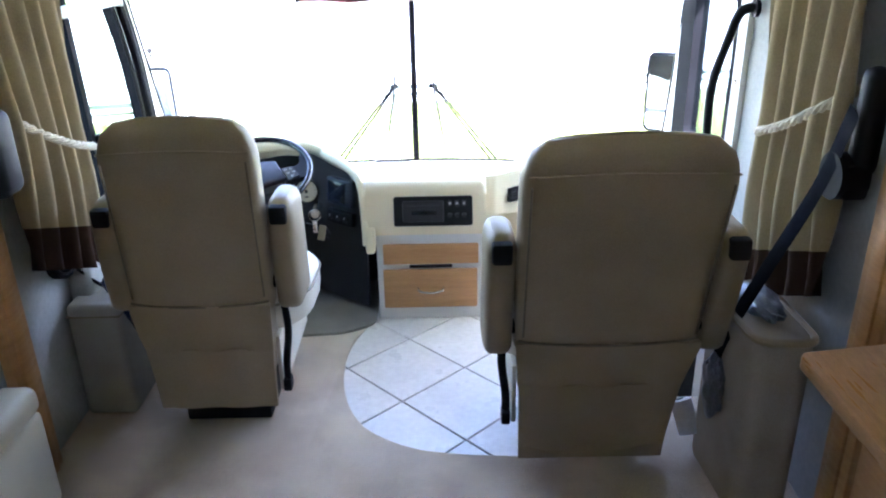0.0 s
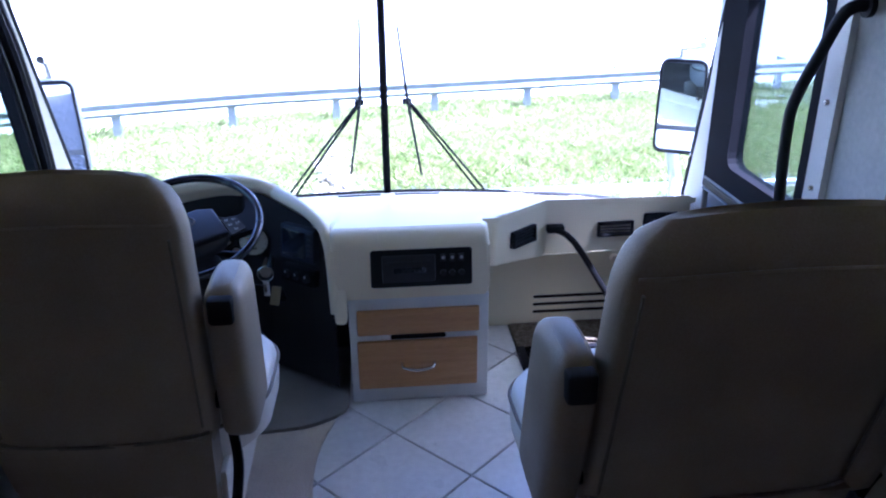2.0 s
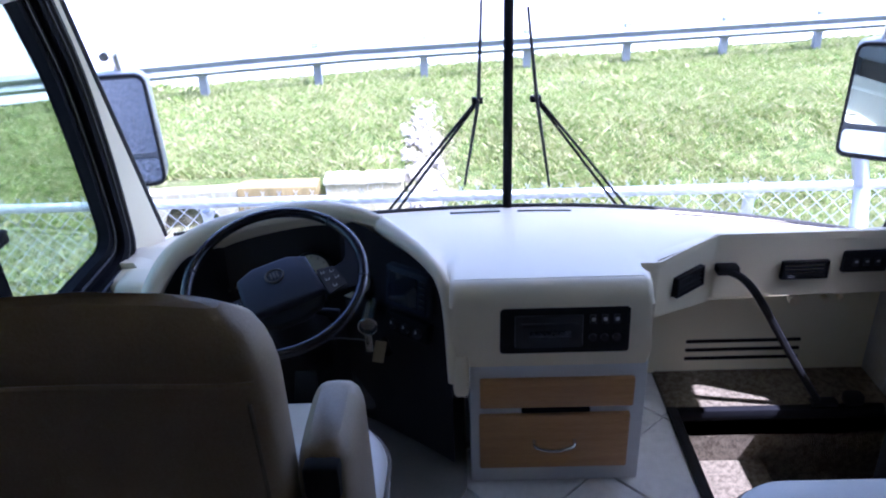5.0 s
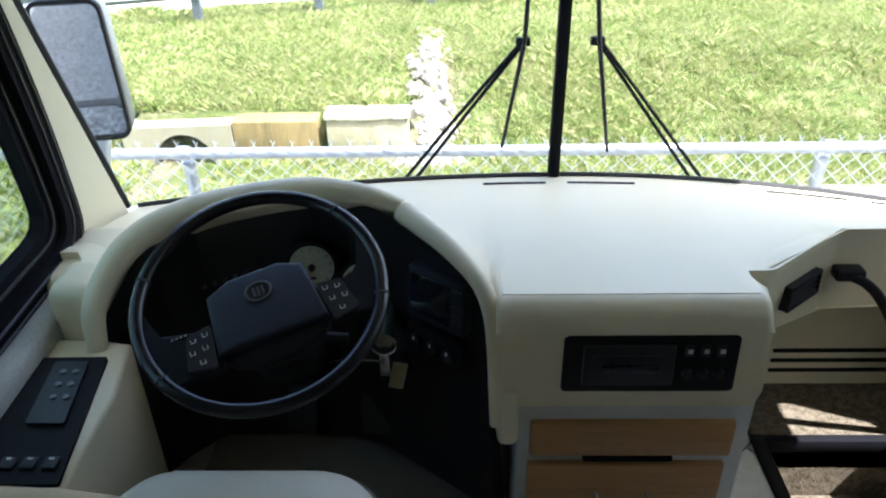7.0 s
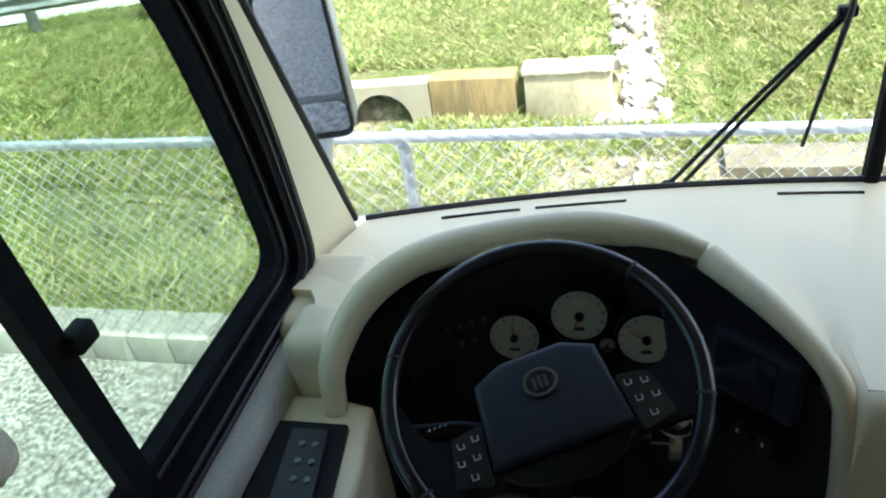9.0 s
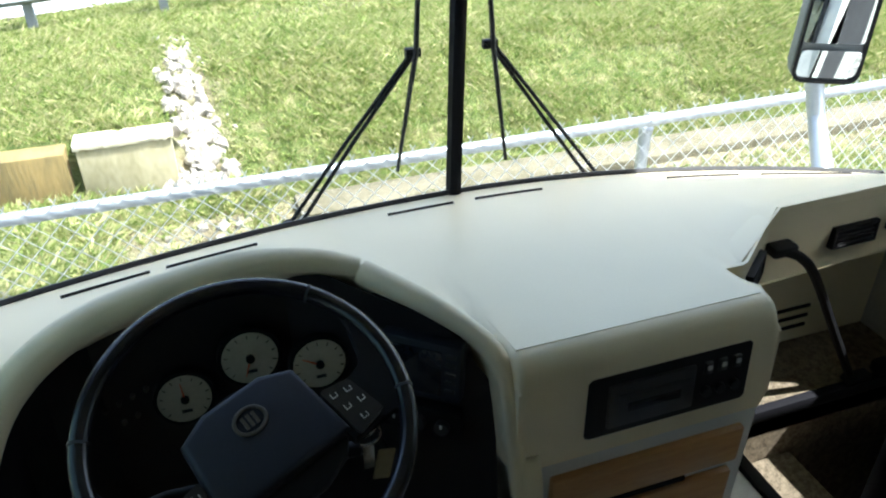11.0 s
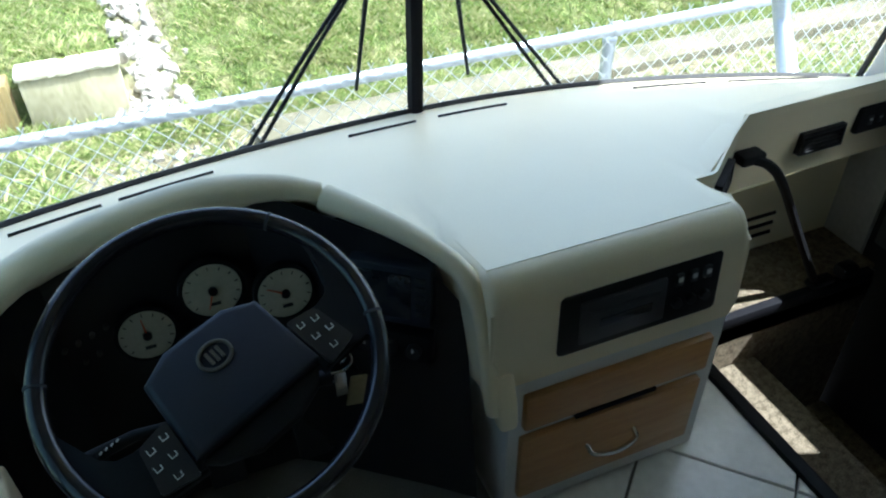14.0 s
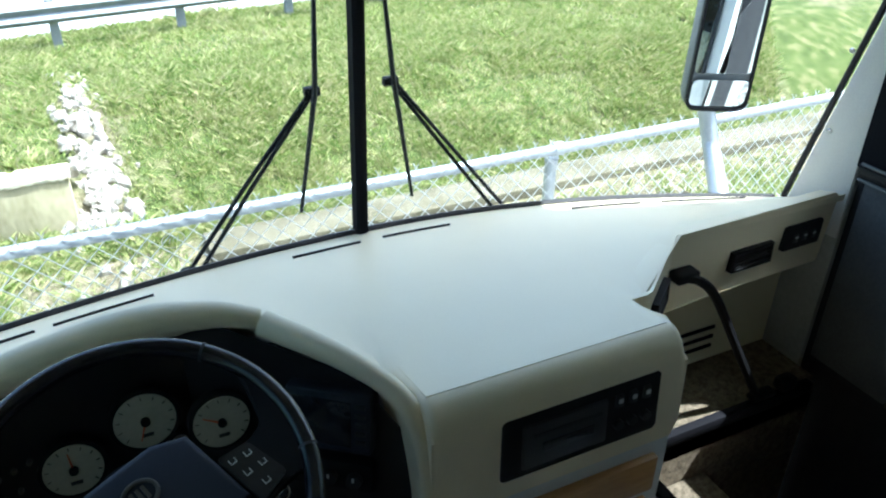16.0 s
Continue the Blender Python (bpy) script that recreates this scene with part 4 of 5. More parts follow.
    # folded-up armrests
    for sd in (-1, 1):
        cx = x0 + sd * (w + 0.046)
        rings = []
        n = 28
        for k in range(n + 1):
            t = k / n
            z = arm_h[0] + (arm_h[1] - arm_h[0]) * t
            e = math.sqrt(max(0.02, 1 - ((t - 0.08) / 0.08) ** 2)) if t < 0.08 else (math.sqrt(max(0.03, 1 - ((t - 0.86) / 0.14) ** 2)) if t > 0.86 else 1.0)
            hw, hd = 0.043 * (0.42 + 0.58 * e), 0.108 * (0.55 + 0.45 * e) * (1.0 + 0.12 * math.sin(math.pi * t))
            yc = y0 + arm_y + lean(z)
            rings.append([Vector((cx + abs(math.cos(a)) ** 0.5 * math.copysign(hw, math.cos(a)), yc + abs(math.sin(a)) ** 0.5 * math.copysign(hd, math.sin(a)), z)) for a in [2 * math.pi * q / 20 for q in range(20)]])
        arm = part("armrest", loft(rings), M_SEAT, s, "folded-up leather armrest")
        za = arm_h[1]
        part("end_pad", box(cx - 0.027, cx + 0.027, y0 + arm_y - 0.114 + lean(za), y0 + arm_y - 0.055 + lean(za), za - 0.072, za - 0.012, 0.010), M_BLACK, arm, "black plastic end cap")
        part("hinge", disc((cx - sd * 0.040, y0 + 0.10 + lean(0.7), arm_h[0] + 0.10), (1, 0, 0), 0.022, 0.03, 14), M_BLACK, arm)
    side = 1 if x0 < 0 else -1
    lx = x0 + side * (w + 0.012)
    part("recline_lever", tube(curve_pts([(lx, y0 + 0.10, 0.47), (lx + side * 0.012, y0 + 0.07, 0.38), (lx, y0 + 0.05, 0.27), (lx, y0 + 0.045, 0.20)], 5), 0.010, 8, flat=1.6), M_BLACK, s, "black recline lever")
    part("lever_foot", box(lx - 0.014, lx + 0.014, y0 + 0.02, y0 + 0.065, 0.17, 0.215, 0.006), M_BLACK, s)
    part("side_valance", box(x0 + side * w * 0.94 - 0.008, x0 + side * w * 0.94 + 0.008, y0 + 0.06, y0 + 0.56, 0.15, 0.36, 0.006), M_SEAT_LIGHT, s, "cream side valance")
    return s


seat((-0.643, -0.845), 0.445, 1.100, "beige leather driver captain chair behind the steering wheel", (0.47, 0.855), wide=(0.03, 0.085))
seat((0.580, -1.06), 0.520, 1.130, "beige leather passenger captain chair beside the entry door", (0.46, 0.875), 15.2, 0.13, 0.55, 0.03, (0.06, 0.03))


# ---- side walls' furniture ----
def curtain(x, y0, y1, ztop, zknot, zbot, yb0, yb1, yk0, yk1, facing, label, rise):
    c = thing("curtain", label, "curtain", (x, (y0 + y1) / 2, zbot), "tied-back cab curtains")
    n, folds = 90, 5

    def span(z):
        if z > zknot:
            t = ((z - zknot) / (ztop - zknot)) ** 0.8
            return yk0 + (y0 - yk0) * t, yk1 + (y1 - yk1) * t, 0.022 + 0.012 * t
        t = ((zknot - z) / (zknot - zbot)) ** 0.7
        return yk0 + (yb0 - yk0) * t, yk1 + (yb1 - yk1) * t, 0.022 + 0.014 * t

    def sheet(za, zb, off):
        rings = []
        for k in range(15):
            z = za + (zb - za) * k / 14
            a, b, amp = span(z)
            front = []
            for i in range(n + 1):
                u = i / n
                w = math.sin(u * folds * 2 * math.pi + 0.8 * math.sin(z * 5) + 0.5 * math.sin(u * 11)) + 0.15 * math.sin(u * 31 + z * 7)
                lift = rise * (1 - u) * min(1.0, max(0.0, (ztop - z) / (ztop - zbot))) ** 1.5
                front.append(Vector((x + facing * (0.045 + amp * w + off), a + (b - a) * u, z + lift)))
            rings.append(front + [p - Vector((facing * 0.004, 0, 0)) for p in reversed(front)])
        return loft(rings)
    part("cloth", sheet(zbot + 0.165, ztop, 0.0), M_CURTAIN, c, "tan cloth with deep folds")
    part("hem", sheet(zbot, zbot + 0.167, 0.002), M_HEM, c, "dark brown hem band")
    return c


curtain(XL + 0.03, -0.95, -0.40, 1.90, 0.98, 0.46, -0.93, -0.40, -0.86, -0.42, 1, "tan tied-back curtain with brown hem by the driver", 0.22)
curtain(XR - 0.03, -1.22, -0.64, 1.90, 1.05, 0.44, -1.24, -0.70, -1.20, -0.70, -1, "tan tied-back curtain with brown hem by the door", 0.26)


def rope(pts, label):
    r = thing("tieback_rope", label, "tieback", pts[0], "curtain tiebacks")
    c = curve_pts(pts, 14)
    for s in range(3):
        tw = []
        for i, p in enumerate(c):
            a = i * 0.9 + s * 2.09
            tw.append(p + Vector((math.cos(a) * 0.006, math.sin(a) * 0.002, math.sin(a) * 0.006)))
        part("strand", tube(tw, 0.0085, 6), M_ROPE, r)


rope([(-1.168, -0.90, 1.20), (-1.10, -0.78, 1.08), (-1.075, -0.60, 0.985), (-1.085, -0.42, 0.925), (-1.15, -0.365, 0.91)], "cream twisted rope tieback round the driver curtain")
rope([(1.168, -1.20, 1.25), (1.10, -1.10, 1.17), (1.07, -0.95, 1.085), (1.07, -0.80, 1.03), (1.14, -0.685, 1.0)], "cream twisted rope tieback round the door curtain")

for x, y, lab in ((XL + 0.02, -1.02, "upright oak trim on the driver side wall"), (XR - 0.02, -1.40, "upright oak trim on the door side wall")):
    t = tagged(link("trim", join(box(x - 0.018, x + 0.018, y - 0.065, y + 0.065, 0.0, ZC, 0.008), box(x - 0.026, x + 0.026, y - 0.03, y + 0.03, 0.0, ZC, 0.008)), M_WOOD, True), lab, "trim", "", "structure")

sb = thing("side_box", "beige vinyl-covered box beside the driver seat", "box", (-1.08, -0.48, 0.006))
part("body", box(-1.165, -0.985, -0.70, -0.305, 0.006, 0.445, 0.02, 3), mat("box_vinyl", (0.36, 0.34, 0.28), (0.28, 0.26, 0.21), 0.6, fine=200, bump=0.3), sb)
part("lid_seam", box(-1.167, -0.983, -0.702, -0.303, 0.40, 0.404), M_PIPING, sb)
loose = thing("papers", "crumpled papers and dark cable on the side box", "papers", (-1.08, -0.55, 0.445))
for i in range(4):
    part("sheet", moved(box(-0.06, 0.06, -0.08, 0.08, 0.0, 0.004), pose(-1.09 + 0.01 * i, -0.50 + 0.03 * i, 0.448 + 0.012 * i, 8 - 5 * i, 6 * i - 8, 25 * i)), M_PAPER, loose, "white paper")
part("cable", tube(curve_pts([(-1.13, -0.62, 0.55), (-1.10, -0.60, 0.50), (-1.06, -0.57, 0.455), (-1.0, -0.52, 0.452)], 5), 0.006, 6), M_BLACK, loose, "black cable")
belt = thing("seat_belt", "black webbing seat belt by the driver seat", "seat belt", (-1.0, -0.55, 0.0), "seat belts")
part("webbing", loft([[Vector(p) + Vector((0, 0.022, 0.010)), Vector(p) + Vector((0, 0.026, 0.006)), Vector(p) - Vector((0, 0.022, 0.010)), Vector(p) - Vector((0, 0.026, 0.006))] for p in curve_pts([(-1.06, -0.60, 0.50), (-0.98, -0.64, 0.40), (-0.90, -0.68, 0.29), (-0.84, -0.70, 0.22)], 4)]), M_BELT, belt)
reel = thing("belt_reel", "black seat belt reel cover on the driver wall", "seat belt reel", (-1.16, -1.0, 0.95))
part("housing", box(-1.155, -1.07, -1.02, -0.90, 0.93, 1.17, 0.03, 3), M_BLACK, reel)

# door-side belt with its wall reel
belt2 = thing("seat_belt", "black shoulder belt with wall reel behind the door curtain", "seat belt", (1.12, -1.25, 0.9), "seat belts")
pts = curve_pts([(1.085, -1.275, 1.20), (1.05, -1.24, 1.00), (0.985, -1.18, 0.76), (0.935, -1.10, 0.52), (0.925, -1.06, 0.38)], 6)
part("webbing", loft([[p + Vector((0, 0.024, 0.012)), p + Vector((-0.002, 0.0, 0.004)), p - Vector((0, 0.024, 0.012)), p + Vector((0.003, 0, 0))] for p in pts]), M_BELT, belt2)
part("guide", moved(box(-0.03, 0.03, -0.035, 0.035, -0.13, 0.13, 0.028, 3), pose(1.125, -1.275, 1.17, 0, 0, 0)), M_BLACK, belt2, "black upper guide")
part("reel", join(disc((1.10, -1.255, 1.035), (1, 0, 0), 0.058, 0.07, 24), box(1.075, 1.14, -1.31, -1.20, 0.985, 1.075, 0.015)), M_BLACK, belt2, "round black reel")
part("buckle", box(0.905, 0.945, -1.085, -1.045, 0.33, 0.40, 0.008), M_BLACK, belt2)

bin_ = thing("upholstered_bin", "beige upholstered bin with a folded bag on top", "bin", (1.06, -1.12, 0.006))
o = rounded([(0.925, -0.94), (1.105, -0.91), (1.105, -1.29), (0.945, -1.28)], 0.05, 5)
part("body", prism(o, "z", 0.006, 0.59, 0.012, 3), mat("bin_fabric", (0.42, 0.36, 0.27), (0.32, 0.27, 0.20), 0.9, fine=260, bump=0.5), bin_)
part("rim", tube([(a, b, 0.585) for a, b in o], 0.012, 8, True), M_SEAT, bin_)
bag = thing("folded_bag", "crumpled grey plastic bag on the bin", "bag", (1.02, -1.1, 0.597))
bm = bmesh.new()
bmesh.ops.create_icosphere(bm, subdivisions=4, radius=1)
for v in bm.verts:
    k = 1 + 0.35 * noise.noise(v.co * 2.3) + 0.12 * noise.noise(v.co * 7)
    v.co = Vector((1.022 + v.co.x * 0.050 * k, -1.09 + v.co.y * 0.11 * k, max(0.598, 0.610 + v.co.z * 0.025 * k)))
part("film", bm, M_BAG, bag)
bag2 = thing("hanging_bag", "clear plastic bag hanging beside the bin", "bag", (0.93, -1.05, 0.30))
bm = bmesh.new()
bmesh.ops.create_icosphere(bm, subdivisions=4, radius=1)
for v in bm.verts:
    k = 1 + 0.3 * noise.noise(v.co * 2.1 + Vector((3, 0, 0))) + 0.1 * noise.noise(v.co * 8)
    v.co = Vector((0.925 + v.co.x * 0.03 * k, -1.08 + v.co.y * 0.06 * k, 0.33 + v.co.z * 0.10 * k))
part("film", bm, M_BAG, bag2)
roll = thing("paper_roll", "white paper roll standing beside the seat", "paper roll", (0.945, -0.95, 0.1))
part("roll", tube([(0.890, -0.92, 0.17), (0.915, -0.97, 0.075)], 0.035, 18), M_PAPER, roll)
part("core", disc((0.8885, -0.9175, 0.173), (-0.3, 0.5, 0.85), 0.014, 0.004, 14), M_CASE, roll)

table = thing("table", "oak table top on a panel leg near the door side wall", "table", (1.03, -1.95, 0.006))
part("top", prism(rounded([(0.885, -1.60), (1.165, -1.56), (1.165, -2.40), (0.885, -2.40)], 0.02, 3), "z", 0.715, 0.750, 0.005, 2), M_TABLE, table, "oak top")
part("panel_leg", box(0.99, 1.03, -2.30, -1.72, 0.006, 0.716), M_WOOD, table)
sofa = thing("side_cupboard", "pale vinyl cupboard on the driver side", "cupboard", (-1.1, -1.5, 0.006))
part("body", box(-1.165, -1.06, -1.95, -1.13, 0.006, 0.33, 0.02, 3), M_SEAT_LIGHT, sofa)
part("cushion", box(-1.168, -1.05, -1.95, -1.13, 0.33, 0.42, 0.035, 4), M_SEAT_LIGHT, sofa, "padded vinyl top")

blind = thing("roller_blind", "white roller blind bar above the driver window", "blind", (-1.14, -0.1, 1.38))
part("bar", tube([(-1.135, -0.62, 1.365), (-1.135, 0.14, 1.365)], 0.020, 12), M_WHITE, blind)
for y in (-0.62, 0.14):
    part("bracket", box(-1.178, -1.115, y - 0.008, y + 0.008, 1.34, 1.40, 0.004), M_WHITE, blind)

visor = thing("sunshade_roll", "dark maroon rolled sunshade above the windshield", "sunshade", (0, 0.6, 1.3))
part("roll", tube([(-0.50, 0.60, 1.345), (0.0, 0.60, 1.342), (0.50, 0.60, 1.345)], 0.042, 18), M_MAROON, visor, "maroon vinyl roll")
for s in (-1, 1):
    part("end_cap", disc((s * 0.503, 0.60, 1.345), (s, 0, 0), 0.046, 0.02, 20), M_BLACK, visor)
    part("fold", tube([(s * 0.40, 0.585, 1.308), (s * 0.27, 0.585, 1.304), (s * 0.12, 0.585, 1.308)], [0.004, 0.010, 0.004], 8), M_MAROON, visor)
    part("strap", box(s * 0.30 - 0.012, s * 0.30 + 0.012, 0.555, 0.645, 1.30, 1.60), M_MAROON, visor)


# ---- wipers and mirrors ----
def wiper(s):
    w = thing("windshield_wiper", "black windshield wiper parked on the glass", "wiper", ws(s * 0.42, 0.48, 0.04), "windshield wipers")
    tip = ws(s * 0.098, 0.865, 0.035)
    for d in (-0.017, 0.017):
        a = ws(s * 0.432 + d, 0.435, 0.045)
        part("arm", tube([a, a.lerp(tip + Vector((d * 0.25, 0, 0)), 0.5) + Vector((0, 0.008, 0)), tip + Vector((d * 0.25, 0, 0))], 0.0055, 6), M_BLACK, w)
    top, bot = ws(s * 0.062, 1.17, 0.018), ws(s * 0.150, 0.545, 0.018)
    if s < 0:
        top, bot = ws(-0.085, 1.20, 0.018), ws(-0.150, 0.56, 0.018)
    part("blade", tube([top, tip + Vector((0, -0.015, 0)), bot], [0.0045, 0.007, 0.0045], 6), M_RUBBER, w, "rubber blade")
    part("clip", moved(box(-0.022, 0.016, -0.010, 0.010, -0.012, 0.010, 0.003), Matrix.Translation(tip)), M_BLACK, w)
    part("pivot", disc(ws(s * 0.432, 0.405, 0.085), (0, 1, 0), 0.025, 0.04, 14), M_BLACK, w)


wiper(-1)
wiper(1)


def mirror(s):
    cx, cy = (1.320, 1.012) if s > 0 else (-1.378, 1.03)
    dz = 0.0 if s > 0 else -0.03
    t = thing("wing_mirror", "tall wing mirror with lower convex glass", "mirror", (cx, cy, 0.25), "wing mirrors")
    m = Matrix.Translation((cx, cy, dz)) @ Matrix.Rotation(radians(-28 if s > 0 else 10), 4, "Z") @ Matrix.Translation((0, 0, 0.76)) @ Matrix.Rotation(radians(3 if s > 0 else 1), 4, "X") @ Matrix.Translation((0, 0, -0.76))
    o = rounded([(-0.104, 0.560), (-0.100, 0.985), (0.100, 0.985), (0.104, 0.560)], 0.045, 5)
    i1 = rounded([(-0.092, 0.690), (-0.088, 0.968), (0.088, 0.968), (0.092, 0.690)], 0.018, 4)
    i2 = rounded([(-0.090, 0.576), (-0.092, 0.672), (0.092, 0.672), (0.090, 0.576)], 0.02, 4)
    part("case", moved(prism(o, "y", 0.0, 0.075, 0.014, 3), m), M_CASE, t, "dark grey case")
    part("rim", moved(ring_frame(o, rounded([(-0.095, 0.571), (-0.091, 0.974), (0.091, 0.974), (0.095, 0.571)], 0.036, 5), "y", -0.012, 0.01), m), M_BLACK, t)
    part("mirror_glass", moved(prism(i1, "y", -0.005, 0.002), m), M_MIRROR, t, "flat mirror glass", False)
    bm = prism(i2, "y", -0.007, 0.002, 0.002, 1)
    part("convex_glass", moved(bm, m @ Matrix.Translation((0, 0, 0.6)) @ Matrix.Rotation(radians(7), 4, "X") @ Matrix.Translation((0, 0, -0.6))), M_MIRROR, t, "convex wide-angle glass", False)
    part("arm", tube([(cx, cy + 0.04, 0.56), (cx + s * 0.02, cy + 0.01, 0.44), (cx + s * 0.02 - s * 0.06, cy - 0.14, 0.30), (s * 1.20, cy - 0.24, 0.22)], [0.030, 0.028, 0.034, 0.04], 12), M_GALV, t, "bright metal arm")
    part("top_arm", tube([(cx, cy + 0.04, 0.96), (cx, cy + 0.03, 1.03), (s * 1.22, cy - 0.4, 1.10)], 0.014, 10), M_CHROME, t)


mirror(-1)
mirror(1)


# ---- outdoors ----
def rail_y(x):
    return 12.5 + 0.15 * x if x > -2.5 else 12.125 + 0.30 * (x + 2.5)


def ground_z(x, y):
    """Lot, swale, bank and road in one height."""
    h = GZ
    n1 = 0.05 * noise.noise(Vector((x * 0.6, y * 0.6, 0))) + 0.03 * noise.noise(Vector((x * 1.9, y * 1.9, 3)))
    if y < 1.95:
        return h - 0.02
    r = rail_y(x)
    sw = -2.62 if x > -4.6 else -2.62 + min(1.0, (-4.6 - x) / 3.0) * 0.8
    top = -1.98
    wall_top = -2.09
    if y < 2.3:
        t = (y - 1.95) / 0.35
        return h - 0.02 + (h - 0.30 - h) * t + n1 * 0.3
    if y < 5.2:
        t = (y - 2.3) / 2.9
        t = t * t * (3 - 2 * t)
        return (h - 0.32) * (1 - t) + sw * t + n1
    if y < 7.45:
        return sw + n1
    if y < 7.72:
        t = (y - 7.45) / 0.27
        side = 1.0 if x > -0.8 or x < -4.0 else 0.0
        return sw + n1 + t * 0.05 if side == 0 else sw + n1 + (top - sw) * t * 0.3
    if y < r:
        t = (y - 7.72) / max(0.1, r - 7.72)
        base = wall_top + (top - wall_top) * min(1.0, (y - 7.72) / 1.5) if -4.4 <= x <= -0.8 else sw + (top - sw) * min(1.0, 0.3 + (y - 7.72) / 2.2)
        return base + 0.10 * math.sin(t * math.pi) + n1
    if y < r + 1.2:
        return top + n1 * 0.3
    return top - 0.05 if y < r + 29 else top + 0.02


def grid_sheet(xs_, ys_):
    vs = [(x, y, ground_z(x, y)) for y in ys_ for x in xs_]
    n = len(xs_)
    fs = [(j * n + i, j * n + i + 1, (j + 1) * n + i + 1, (j + 1) * n + i) for j in range(len(ys_) - 1) for i in range(n - 1)]
    return vs, fs


gm = bpy.data.materials.new("ground_cover")
gm.use_nodes = True
n_, l_ = gm.node_tree.nodes, gm.node_tree.links
geo = n_.new("ShaderNodeNewGeometry")
sepx = n_.new("ShaderNodeSeparateXYZ")
l_.new(geo.outputs["Position"], sepx.inputs[0])
gb = n_["Principled BSDF"]
gb.inputs["Roughness"].default_value = 0.95
gb.inputs["Specular IOR Level"].default_value = 0.15


def gnoise(scale, detail=5):
    q = n_.new("ShaderNodeTexNoise")
    q.inputs["Scale"].default_value, q.inputs["Detail"].default_value = scale, detail
    l_.new(geo.outputs["Position"], q.inputs["Vector"])
    return q


def gramp(src, stops):
    r = n_.new("ShaderNodeValToRGB")
    while len(r.color_ramp.elements) < len(stops):
        r.color_ramp.elements.new(0.5)
    for e, (p, c) in zip(r.color_ramp.elements, stops):
        e.position, e.color = p, (*c, 1)
    l_.new(src, r.inputs[0])
    return r


def gmix(fac, a, b):
    m = n_.new("ShaderNodeMix")
    m.data_type = "RGBA"
    l_.new(fac, m.inputs["Factor"])
    l_.new(a, m.inputs["A"])
    l_.new(b, m.inputs["B"])
    return m.outputs["Result"]


big_n, mid_n, fine_n = gnoise(0.55, 4), gnoise(4.5, 6), gnoise(38, 4)
grass_c = gramp(mid_n.outputs["Fac"], [(0.30, (0.050, 0.070, 0.018)), (0.50, (0.085, 0.105, 0.030)), (0.70, (0.17, 0.155, 0.075))])
dirt_c = gramp(gnoise(9, 6).outputs["Fac"], [(0.32, (0.085, 0.072, 0.040)), (0.50, (0.17, 0.145, 0.090)), (0.68, (0.30, 0.265, 0.175))])
patch = gramp(big_n.outputs["Fac"], [(0.56, (0, 0, 0)), (0.74, (1, 1, 1))])
bare = n_.new("ShaderNodeMapRange")
bare.inputs["From Min"].default_value, bare.inputs["From Max"].default_value = -1.7, -1.0
l_.new(sepx.outputs["X"], bare.inputs["Value"])
bare2 = n_.new("ShaderNodeMapRange")
bare2.inputs["From Min"].default_value, bare2.inputs["From Max"].default_value = 7.0, 6.0
l_.new(sepx.outputs["Y"], bare2.inputs["Value"])
bare3 = n_.new("ShaderNodeMath")
bare3.operation = "MULTIPLY"
l_.new(bare.outputs[0], bare3.inputs[0])
l_.new(bare2.outputs[0], bare3.inputs[1])
bare4 = n_.new("ShaderNodeMath")
bare4.operation = "MULTIPLY_ADD"
bare4.inputs[1].default_value = 0.30
l_.new(bare3.outputs[0], bare4.inputs[0])
l_.new(big_n.outputs["Fac"], bare4.inputs[2])
trail = n_.new("ShaderNodeMath")
trail.operation = "ADD"
trail.inputs[1].default_value = 0.68
l_.new(sepx.outputs["X"], trail.inputs[0])
wide = n_.new("ShaderNodeMath")
wide.operation = "ABSOLUTE"
l_.new(trail.outputs[0], wide.inputs[0])
strip = n_.new("ShaderNodeMapRange")
strip.inputs["From Min"].default_value, strip.inputs["From Max"].default_value = 0.55, 0.15
strip.inputs["To Max"].default_value = 0.24
l_.new(wide.outputs[0], strip.inputs["Value"])
upto = n_.new("ShaderNodeMath")
upto.operation = "LESS_THAN"
upto.inputs[1].default_value = 11.0
l_.new(sepx.outputs["Y"], upto.inputs[0])
both = n_.new("ShaderNodeMath")
both.operation = "MULTIPLY_ADD"
l_.new(strip.outputs[0], both.inputs[0])
l_.new(upto.outputs[0], both.inputs[1])
l_.new(bare4.outputs[0], both.inputs[2])
l_.new(both.outputs[0], patch.inputs[0])
c1 = gmix(patch.outputs[0], grass_c.outputs[0], dirt_c.outputs[0])
stone_c = gramp(fine_n.outputs["Fac"], [(0.36, (0.13, 0.127, 0.12)), (0.52, (0.26, 0.253, 0.24)), (0.66, (0.40, 0.39, 0.375))])
edge_f = n_.new("ShaderNodeMath")
edge_f.operation = "LESS_THAN"
edge_f.inputs[1].default_value = 1.97
l_.new(sepx.outputs["Y"], edge_f.inputs[0])
c2 = gmix(edge_f.outputs[0], c1, stone_c.outputs[0])
l_.new(c2, gb.inputs["Base Color"])
gbump = n_.new("ShaderNodeBump")
gbump.inputs["Strength"].default_value, gbump.inputs["Distance"].default_value = 0.9, 0.04
l_.new(fine_n.outputs["Fac"], gbump.inputs["Height"])
l_.new(gbump.outputs[0], gb.inputs["Normal"])

